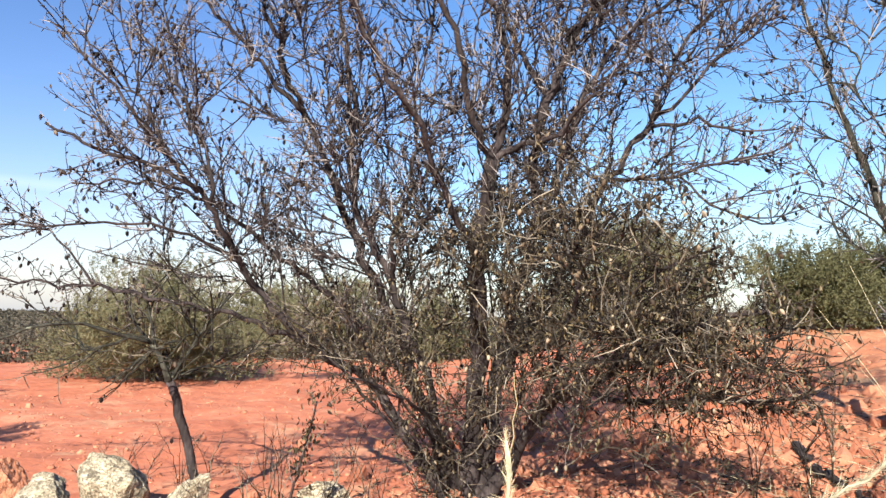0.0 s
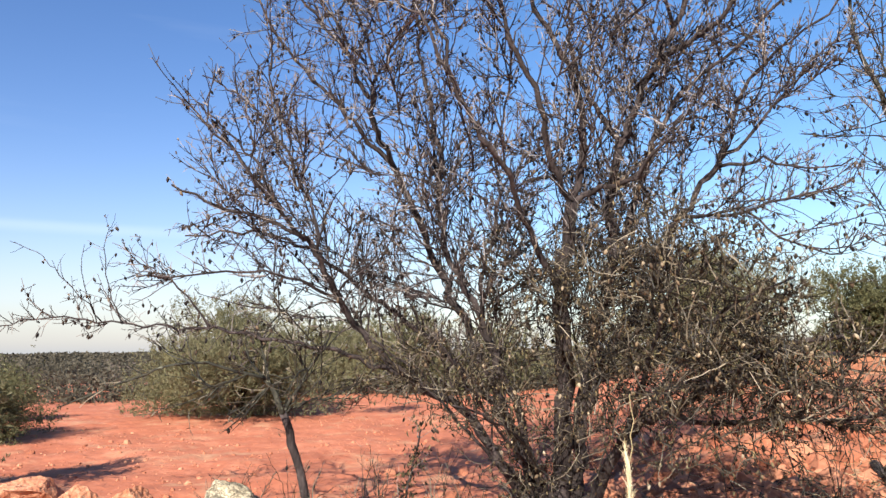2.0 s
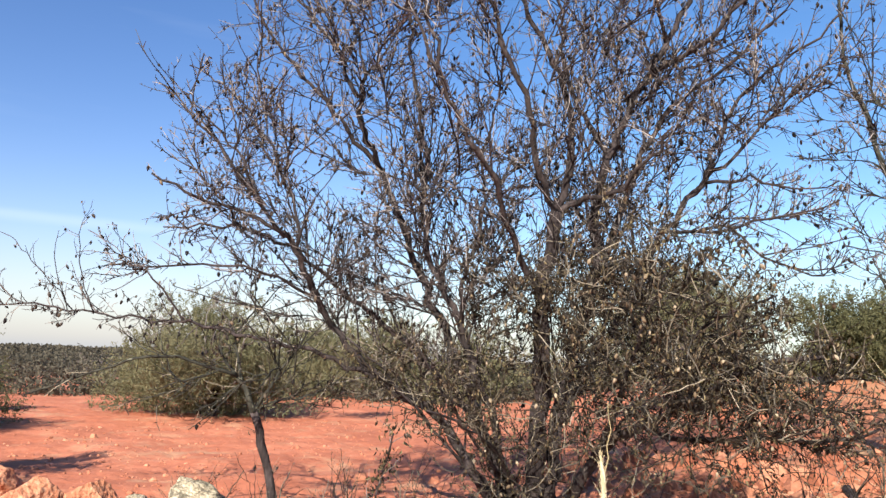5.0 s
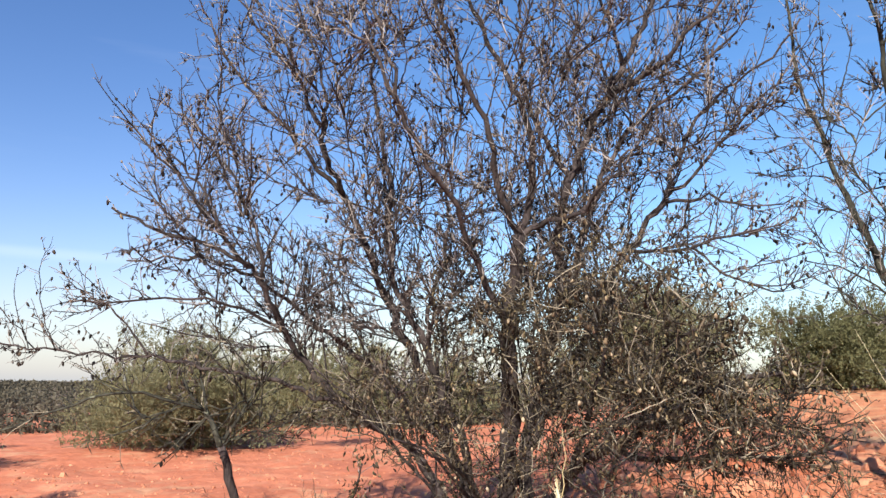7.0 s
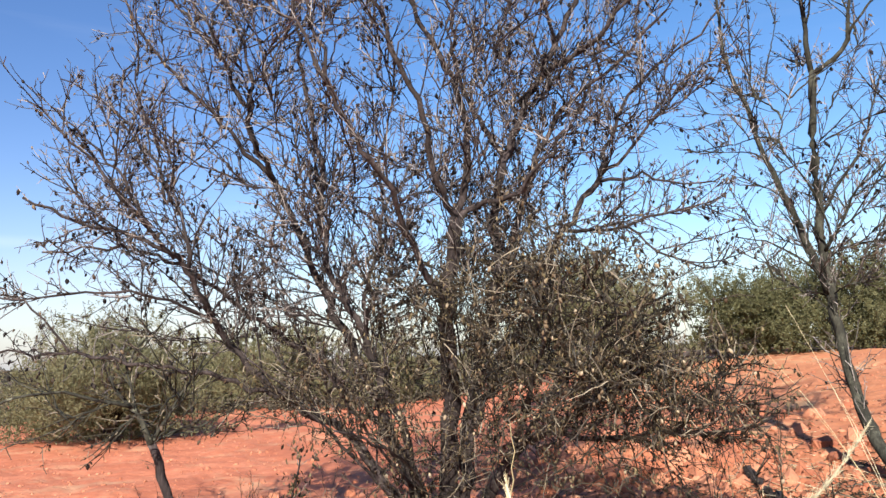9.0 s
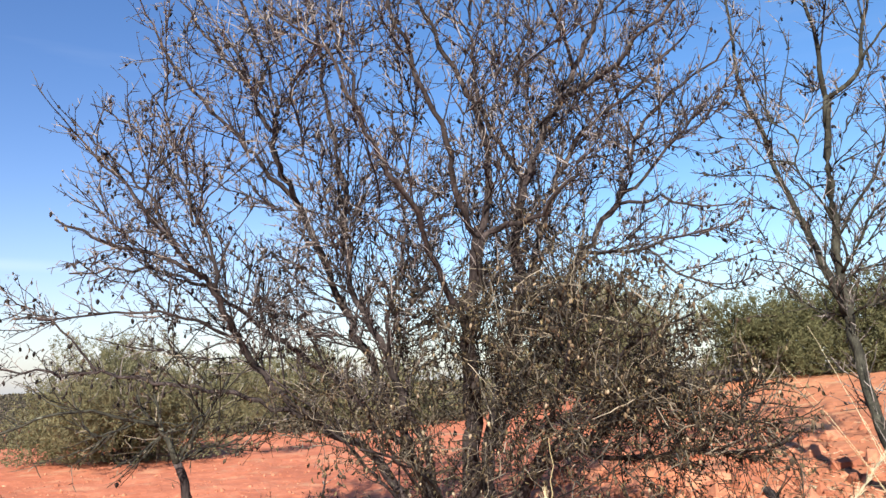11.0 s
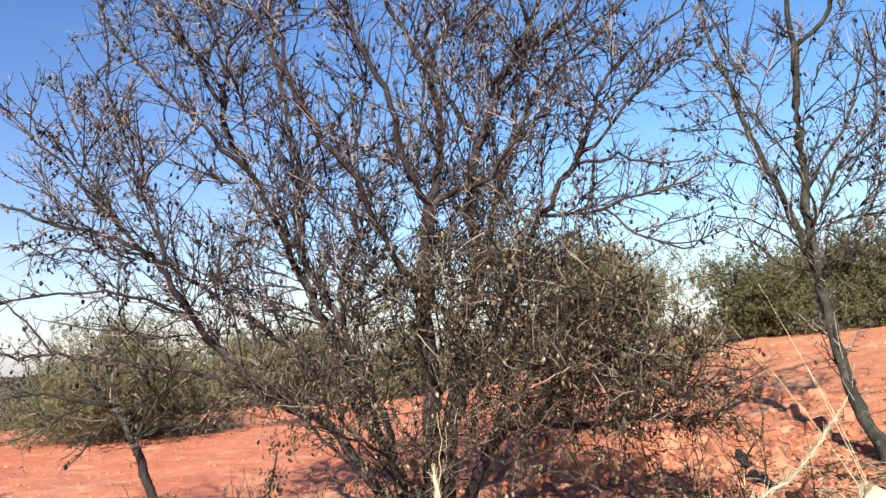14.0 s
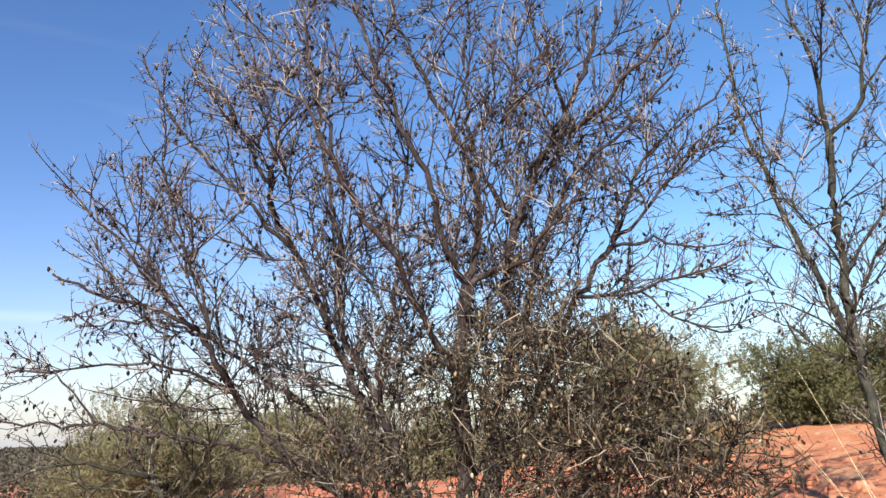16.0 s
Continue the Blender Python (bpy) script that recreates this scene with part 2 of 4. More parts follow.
# ---------------------------------------------------------------- mesh helpers
def mesh_from(name, verts, faces, mat, smooth=False):
    me = bpy.data.meshes.new(name)
    me.from_pydata([tuple(v) for v in np.asarray(verts, float).tolist()], [], faces if isinstance(faces, list) else faces.tolist())
    me.materials.append(mat)
    if smooth:
        me.polygons.foreach_set("use_smooth", [True] * len(me.polygons))
    me.update()
    return me


def part(name, me, parent=None, label="", kind=""):
    ob = new(name, me)
    ob.parent = parent
    return tagged(ob, label, kind=kind)


def empty(name, at):
    ob = new(name)
    ob.location = at
    ob.empty_display_size = 0.1
    return ob


def unit(v):
    return v / np.maximum(np.linalg.norm(v, axis=-1, keepdims=True), 1e-9)


def smooth_path(points, step=0.08, rough=0.012, rng=None):
    """A wandering limb through a few guide points (Catmull-Rom)."""
    p = np.array(points, float)
    p = np.vstack([2 * p[0] - p[1], p, 2 * p[-1] - p[-2]])
    out = []
    for i in range(1, len(p) - 2):
        n = max(2, int(np.linalg.norm(p[i + 1] - p[i]) / step))
        t = np.linspace(0, 1, n, endpoint=False)[:, None]
        a, b, c, d = p[i - 1], p[i], p[i + 1], p[i + 2]
        out.append(0.5 * (2 * b + (c - a) * t + (2 * a - 5 * b + 4 * c - d) * t ** 2 + (3 * b - a - 3 * c + d) * t ** 3))
    out = np.vstack(out + [p[-2:-1]])
    if rng is not None:
        out[1:-1] += rng.normal(0, rough, (len(out) - 2, 3))
    return out


def tubes(paths, radii, sides):
    """Tapered tubes round equal-length paths: paths (k, n, 3), radii (k, n)."""
    k, n, _ = paths.shape
    tan = np.empty_like(paths)
    tan[:, 1:-1] = paths[:, 2:] - paths[:, :-2]
    tan[:, 0], tan[:, -1] = paths[:, 1] - paths[:, 0], paths[:, -1] - paths[:, -2]
    tan = unit(tan)
    ref = np.where(np.abs(tan[:, :1, 2:3]) > 0.9, np.array([1.0, 0, 0]), np.array([0, 0, 1.0]))
    u = unit(np.cross(tan, np.broadcast_to(ref, tan.shape)))
    w = np.cross(tan, u)
    ang = np.linspace(0, 2 * np.pi, sides, endpoint=False)
    v = paths[:, :, None] + radii[:, :, None, None] * (u[:, :, None] * np.cos(ang)[:, None] + w[:, :, None] * np.sin(ang)[:, None])
    idx = np.arange(k * n * sides).reshape(k, n, sides)
    nx = np.roll(idx, -1, axis=2)
    f = np.stack([idx[:, :-1], nx[:, :-1], nx[:, 1:], idx[:, 1:]], -1).reshape(-1, 4)
    return v.reshape(-1, 3), f


def tube_mesh(name, groups, mat, smooth=False):
    vs, fs, o = [], [], 0
    for paths, radii, sides in groups:
        if len(paths) == 0:
            continue
        v, f = tubes(paths, radii, sides)
        vs.append(v)
        fs.append(f + o)
        o += len(v)
    return mesh_from(name, np.vstack(vs), np.vstack(fs), mat, smooth)


def limb_mesh(name, path, r0, r1, mat, rng, sides=9):
    n = len(path)
    t = np.linspace(0, 1, n)
    r = (r0 + (r1 - r0) * t ** 0.8) * (1 + rng.normal(0, 0.06, n))
    v, f = tubes(path[None], r[None], sides)
    v = v + rng.normal(0, 1, v.shape) * np.repeat(r, sides)[:, None] * 0.07
    f = f.tolist() + [list(range(sides))[::-1], list(range((n - 1) * sides, n * sides))]
    return mesh_from(name, v, f, mat, True)


def spawn(rng, parents, per_m, lengths, angle, lift, wander, n, r, start=0.1, taper=0.35, flat=0.0):
    """Children of wandering wood along parents [(path, radius)]. Returns paths (k, n, 3) and radii (k, n)."""
    base, dirs, lens = [], [], []
    for path in parents:
        seg = np.linalg.norm(np.diff(path, axis=0), axis=1)
        cum = np.concatenate([[0], np.cumsum(seg)])
        total = cum[-1]
        k = rng.poisson(total * (1 - start) * per_m)
        if not k:
            continue
        s = total * (start + (1 - start) * rng.random(k))
        i = np.clip(np.searchsorted(cum, s) - 1, 0, len(seg) - 1)
        f = ((s - cum[i]) / np.maximum(seg[i], 1e-6))[:, None]
        base.append(path[i] * (1 - f) + path[i + 1] * f)
        tg = unit(path[i + 1] - path[i])
        pr = unit(np.cross(tg, rng.normal(0, 1, (k, 3))))
        a = np.radians(rng.normal(angle, 14, k))[:, None]
        d = tg * np.cos(a) + pr * np.sin(a)
        d[:, 2] += lift
        d[:, 1] *= 1 - flat
        dirs.append(unit(d))
        lens.append(rng.uniform(lengths[0], lengths[1], k) * (1.1 - 0.55 * s / total))
    if not base:
        return np.zeros((0, n, 3)), np.zeros((0, n))
    base, dirs, lens = np.vstack(base), np.vstack(dirs), np.concatenate(lens)
    k = len(base)
    path = np.empty((k, n, 3))
    path[:, 0] = base
    d = dirs
    for j in range(1, n):
        d = unit(d + rng.normal(0, wander, (k, 3)) + np.array([0, 0, lift * 0.25]))
        path[:, j] = path[:, j - 1] + d * (lens / (n - 1))[:, None]
    rad = r * (0.6 + 0.5 * lens / lengths[1])[:, None] * np.linspace(1, taper, n)[None]
    return path, rad


def nut_data(rng, seg=5, rings=3):
    """A shrivelled almond husk, pointed below, hanging from its origin."""
    v, f = [(0, 0, 0)], []
    for i in range(1, rings + 1):
        t = i / (rings + 1)
        r = math.sin(math.pi * t ** 0.85) ** 0.8
        for j in range(seg):
            a = 2 * math.pi * j / seg
            v.append((0.5 * r * math.cos(a) * 0.62, 0.5 * r * math.sin(a) * 0.44, -t))
    v.append((0, 0, -1.0))
    for j in range(seg):
        f.append((0, 1 + (j + 1) % seg, 1 + j))
        f.append((len(v) - 1, 1 + (rings - 1) * seg + j, 1 + (rings - 1) * seg + (j + 1) % seg))
        for i in range(rings - 1):
            a, b = 1 + i * seg + j, 1 + i * seg + (j + 1) % seg
            f.append((a, b, b + seg, a + seg))
    return np.array(v, float), f


NUT_V, NUT_F = nut_data(None)


def scatter_mesh(name, shape_v, shape_f, at, rot, size, mat, smooth=False):
    """Many copies of one small shape as one mesh; rot (k, 3, 3), size (k,) or (k, 3)."""
    size = np.asarray(size, float)
    size = size[:, None] if size.ndim == 1 else size
    v = np.einsum("kij,kvj->kvi", rot, shape_v[None] * size[:, None, :]) + at[:, None]
    n = len(shape_v)
    faces = []
    for i in range(len(at)):
        o = i * n
        faces.extend([tuple(o + q for q in f) for f in shape_f])
    return mesh_from(name, v.reshape(-1, 3), faces, mat, smooth)


def random_rot(rng, k, tilt):
    """Turns: any heading, tilted by about tilt radians."""
    z, x, y = rng.uniform(0, 2 * np.pi, k), rng.normal(0, tilt, k), rng.normal(0, tilt, k)
    cz, sz, cx, sx, cy, sy = np.cos(z), np.sin(z), np.cos(x), np.sin(x), np.cos(y), np.sin(y)
    o, e = np.zeros(k), np.ones(k)
    rz = np.stack([cz, -sz, o, sz, cz, o, o, o, e], -1).reshape(k, 3, 3)
    rx = np.stack([e, o, o, o, cx, -sx, o, sx, cx], -1).reshape(k, 3, 3)
    ry = np.stack([cy, o, sy, o, e, o, -sy, o, cy], -1).reshape(k, 3, 3)
    return rx @ ry @ rz


LEAF_V = np.array([(-0.5, 0, 0), (-0.1, 0.27, 0.06), (0.5, 0, -0.1), (-0.1, -0.27, 0.06)], float)
LEAF_F = [(0, 2, 1), (0, 3, 2)]
CURL_V = np.array([(-0.5, 0, 0), (-0.15, 0.2, 0.14), (0.2, 0.17, 0.05), (0.5, 0, -0.22), (-0.15, -0.2, 0.14), (0.2, -0.17, 0.05), (0.0, 0, -0.04)], float)
CURL_F = [(0, 6, 1), (1, 6, 2), (2, 6, 3), (0, 4, 6), (4, 5, 6), (5, 3, 6)]


HANG_V = CURL_V[:, [1, 2, 0]] * np.array([1, 1, -1])

# ---------------------------------------------------------------- ground
def ground_height(x, y):
    """The lie of the land: a flat field, rising towards +x and gently away on that side."""
    u = np.clip((np.asarray(x) + 0.25 * (np.clip(y, 0, 24) - 5.5) + 2.5) / 9.0, 0, 1)
    z = 0.36 + 1.15 * u * u * (3 - 2 * u)
    return z


def soil_relief(x, y):
    """Worked soil: low swells, ridges and lumps."""
    x, y = np.atleast_1d(x).astype(float), np.atleast_1d(y).astype(float)
    out = np.empty_like(x)
    for i, (a, b) in enumerate(zip(x.tolist(), y.tolist())):
        out[i] = 0.05 * noise.noise((a * 0.9, b * 0.9, 3.1)) + 0.03 * noise.noise((a * 2.6, b * 2.6, 7.7)) + 0.018 * noise.noise((a * 6.5, b * 6.5, 1.3))
    return out


def axis(lo, hi, step, far):
    mid = np.arange(lo, hi + 1e-6, step)
    out, d = [], step
    p = hi
    while p < far:
        d *= 1.28
        p += d
        out.append(p)
    left = [lo + hi - q for q in out][::-1]
    return np.concatenate([left, mid, out])


gx, gy = axis(-13, 8, 0.11, 2500), axis(1.5, 20, 0.11, 2500)
GX, GY = np.meshgrid(gx, gy)
near = np.exp(-np.maximum(np.hypot(GX + 2, GY - 9) - 12, 0) / 20)
GZ = ground_height(GX, GY) + soil_relief(GX.ravel(), GY.ravel()).reshape(GX.shape) * near
nx_, ny_ = len(gx), len(gy)
gi = np.arange(nx_ * ny_).reshape(ny_, nx_)
gf = np.stack([gi[:-1, :-1], gi[:-1, 1:], gi[1:, 1:], gi[1:, :-1]], -1).reshape(-1, 4)
ground = tagged(new("ground", mesh_from("ground", np.stack([GX, GY, GZ], -1).reshape(-1, 3), gf, soil_mat, True)),
                "dry red earth field with small clods and tilled relief", "ground", kind="structure")


def on_ground(x, y, sink=0.0):
    return float(ground_height(x, y)) + float(soil_relief(x, y)[0]) - sink


# ---------------------------------------------------------------- almond trees
def reach(rng, wood, fill, shift, bend=0.4, droop=0.25):
    """Branches grown from existing wood towards random places inside round volumes (centre, radii, count)."""
    skel = np.vstack(wood)
    tan = np.vstack([unit(np.gradient(p, axis=0)) for p in wood])
    out = []
    for centre, rad, count in fill:
        q = rng.uniform(-1, 1, (count * 6, 3))
        q = q[(np.abs(q) ** 2.3).sum(1) < 1][:count] * np.array(rad) + np.array(centre) + shift
        q = q[np.argsort(np.linalg.norm(q - np.array([0, 0, 1.0]), axis=1))]
        for tip in q:
            d = tip - skel
            dl = np.linalg.norm(d, axis=1) + 1e-6
            turn = 1 - (d * tan).sum(1) / dl
            i = int(np.argmin(dl * (1 + 1.3 * turn) + 0.7 * np.maximum(0, 0.15 - d[:, 2]) + (dl < 0.15) * 0.3))
            p0, l = skel[i], np.linalg.norm(tip - skel[i])
            if l < 0.18 or l > 1.7:
                continue
            t = np.linspace(0, 1, 10)[:, None]
            c = p0 + unit(tan[i] + 0.8 * unit(tip - p0) + np.array([0, 0, 0.5 * droop])) * l * bend
            p = (1 - t) ** 2 * p0 + 2 * t * (1 - t) * c + t ** 2 * tip
            p = np.vstack([p, tip + unit(tip - c) * 0.1, tip + unit(tip - c + np.array([0, 0, 0.1 * l])) * 0.22])
            p[1:] += np.cumsum(rng.normal(0, 0.0055, (11, 3)), axis=0)
            out.append(p)
            skel, tan = np.vstack([skel, p]), np.vstack([tan, unit(np.gradient(p, axis=0))])
    return out


def almond_tree(name, limbs, label, seed, root, density=1.0, nuts=700, nut_parts=200, leaves=900, bark=bark_mat, trunk_bark=None, twig=twig_mat, wobble=0.012, fill=(), low_fill=(), low_side=7.5, low_nuts=0.5, low_leaves=4.0):
    """limbs: (part name, guide points, base radius, tip radius, vigour)."""
    rng = np.random.RandomState(seed)
    base = empty(name, root)
    tagged(base, label, "tree")
    inv = -np.array(root)
    crown, thick, sparse, bare, shooting, bearers = [], [], [], [], [], []
    for pname, pts, r0, r1, vigour in limbs:
        path = smooth_path(pts, rough=wobble, rng=rng) + inv
        wood_ob = part(pname, limb_mesh(pname, path, r0, r1, (trunk_bark or bark) if pname == "trunk" else bark, rng), base)
        bearers.append((path, wood_ob))
        (bare if not vigour else sparse if vigour == 3 else thick if vigour == 2 else crown).append(path)
        if vigour == 4:
            shooting.append(path[: int(len(path) * 0.62)])
    # slender branches that fill the crown evenly, each from the nearest wood below it
    rods = reach(rng, crown, fill, inv)
    if shooting:
        # upright water shoots from the low limbs
        rods += list(spawn(rng, shooting, 4.0, (0.5, 1.25), 42, 0.55, 0.05, 12, 0.008, start=0.3)[0])
    rest = []
    for i, p in enumerate(rods):
        l = np.linalg.norm(p[-1] - p[0])
        q = (0.004 + 0.0056 * l) * np.linspace(1, 0.4, len(p))
        if i < 260:
            part("branch", tube_mesh("branch", [(p[None], q[None], 6)], bark, True), min(bearers, key=lambda b: np.linalg.norm(b[0] - p[0], axis=1).min())[1])
        else:
            rest.append((p[None], q[None], 5))
    if rest:
        part("upper_branchwork", tube_mesh("upper_branchwork", rest, bark, True), base, kind="stuff")
    wood = crown + rods
    b1, r1_ = spawn(rng, wood, 5.2 * density, (0.16, 0.66), 32, 0.13, 0.075, 8, 0.0056, start=0.25, taper=0.42)
    b2, r2_ = spawn(rng, list(b1), 14.0 * density, (0.06, 0.30), 42, 0.10, 0.10, 6, 0.0040, start=0.1, taper=0.45)
    b2b, r2b_ = spawn(rng, wood, 14.0 * density, (0.07, 0.38), 42, 0.14, 0.09, 6, 0.0040, start=0.2, taper=0.45)
    tw = np.concatenate([b2, b2b])
    b3, r3_ = spawn(rng, list(tw), 16.0 * density, (0.015, 0.085), 55, 0.05, 0.2, 3, 0.0038, start=0.08, taper=0.55)
    b3b, r3b_ = spawn(rng, list(b1), 11.0 * density, (0.015, 0.08), 60, 0.04, 0.2, 3, 0.0038, start=0.08, taper=0.55)
    d1, e1_ = spawn(rng, sparse, 25, (0.15, 0.60), 52, 0.14, 0.13, 8, 0.0044, start=0.2, taper=0.5)
    d2, e2_ = spawn(rng, list(d1) + sparse, 19, (0.02, 0.15), 55, 0.02, 0.2, 6, 0.0034, start=0.1, taper=0.6)
    d3, e3_ = spawn(rng, bare, 14, (0.04, 0.22), 60, 0.1, 0.15, 6, 0.0030, start=0.25, taper=0.5)
    b2, r2_ = np.concatenate([b2, d2, d3]), np.concatenate([r2_, e2_, e3_])
    part("branchwork", tube_mesh("branchwork", [(b1, r1_, 5)], bark, True), base, kind="stuff")
    part("fine_twig_mass", tube_mesh("fine_twig_mass", [(d1, e1_, 4), (b2, r2_, 3), (b2b, r2b_, 3), (b3, r3_, 3), (b3b, r3b_, 3)], twig), base, kind="stuff")
    ends = np.concatenate([b2[:, 2:].reshape(-1, 3), b2b[:, 2:].reshape(-1, 3), b1[:, 3:].reshape(-1, 3)])
    pools = [(ends, nuts, husk_mat, nut_parts, leaves, 1.0, deadleaf_mat, 1.0)]
    if thick:
        thick = thick + reach(rng, thick + crown, low_fill, inv, 0.4, 0.1) if low_fill else thick
        c1, s1 = spawn(rng, thick, low_side * density, (0.2, 0.6), 60, 0.0, 0.22, 9, 0.0048, start=0.2, taper=0.4)
        own = np.stack([p[np.linspace(0, len(p) - 1, 9).astype(int)] for p in thick])
        c1, s1 = np.concatenate([c1, own]), np.concatenate([s1, np.full(own.shape[:2], 0.005) * np.linspace(1, 0.5, 9)])
        c2, s2 = spawn(rng, list(c1), 12 * density, (0.08, 0.38), 55, -0.02, 0.22, 6, 0.0036, start=0.1, taper=0.45)
        c3, s3 = spawn(rng, list(c2), 10 * density, (0.03, 0.18), 55, -0.05, 0.25, 3, 0.0028, start=0.1, taper=0.6)
        part("low_twig_mass", tube_mesh("low_twig_mass", [(c1, s1, 4), (c2, s2, 3), (c3, s3, 3)], grey_twig), base,
             "dense grey-brown hanging twigs", kind="stuff")
        ends2 = np.concatenate([c2[:, 1:].reshape(-1, 3), c1[:, 2:].reshape(-1, 3)])
        pools.append((ends2, int(nuts * low_nuts), pale_husk, nut_parts // 2, int(leaves * low_leaves), 0.9, withered_mat, 0.95))
    for pool, count, mat, parts_n, leaf_n, big, leaf_mat, leaf_big in pools:
        at = pool[rng.choice(len(pool), count)]
        size = rng.uniform(0.026, 0.046, count) * big
        rot = random_rot(rng, count, 0.35)
        one = mesh_from("almond", NUT_V * 1.0, list(NUT_F), mat, True)
        for i in range(min(parts_n, count)):
            o = part("almond", one, base)
            m = Matrix(rot[i].tolist()).to_4x4()
            o.matrix_basis = Matrix.Translation(at[i].tolist()) @ m @ Matrix.Scale(float(size[i]), 4)
        if count > parts_n:
            part("nut_crop", scatter_mesh("nut_crop", NUT_V, NUT_F, at[parts_n:], rot[parts_n:], size[parts_n:], mat, True), base,
                 "shrivelled almonds hanging in the crown", kind="stuff")
        if leaf_n:
            at = pool[rng.choice(len(pool), leaf_n)] + rng.normal(0, 0.012, (leaf_n, 3))
            part("dead_foliage", scatter_mesh("dead_foliage", HANG_V, CURL_F, at, random_rot(rng, leaf_n, 0.45), rng.uniform(0.016, 0.036, leaf_n) * leaf_big, leaf_mat), base,
                 "curled brown dead leaves", kind="stuff")
    return base


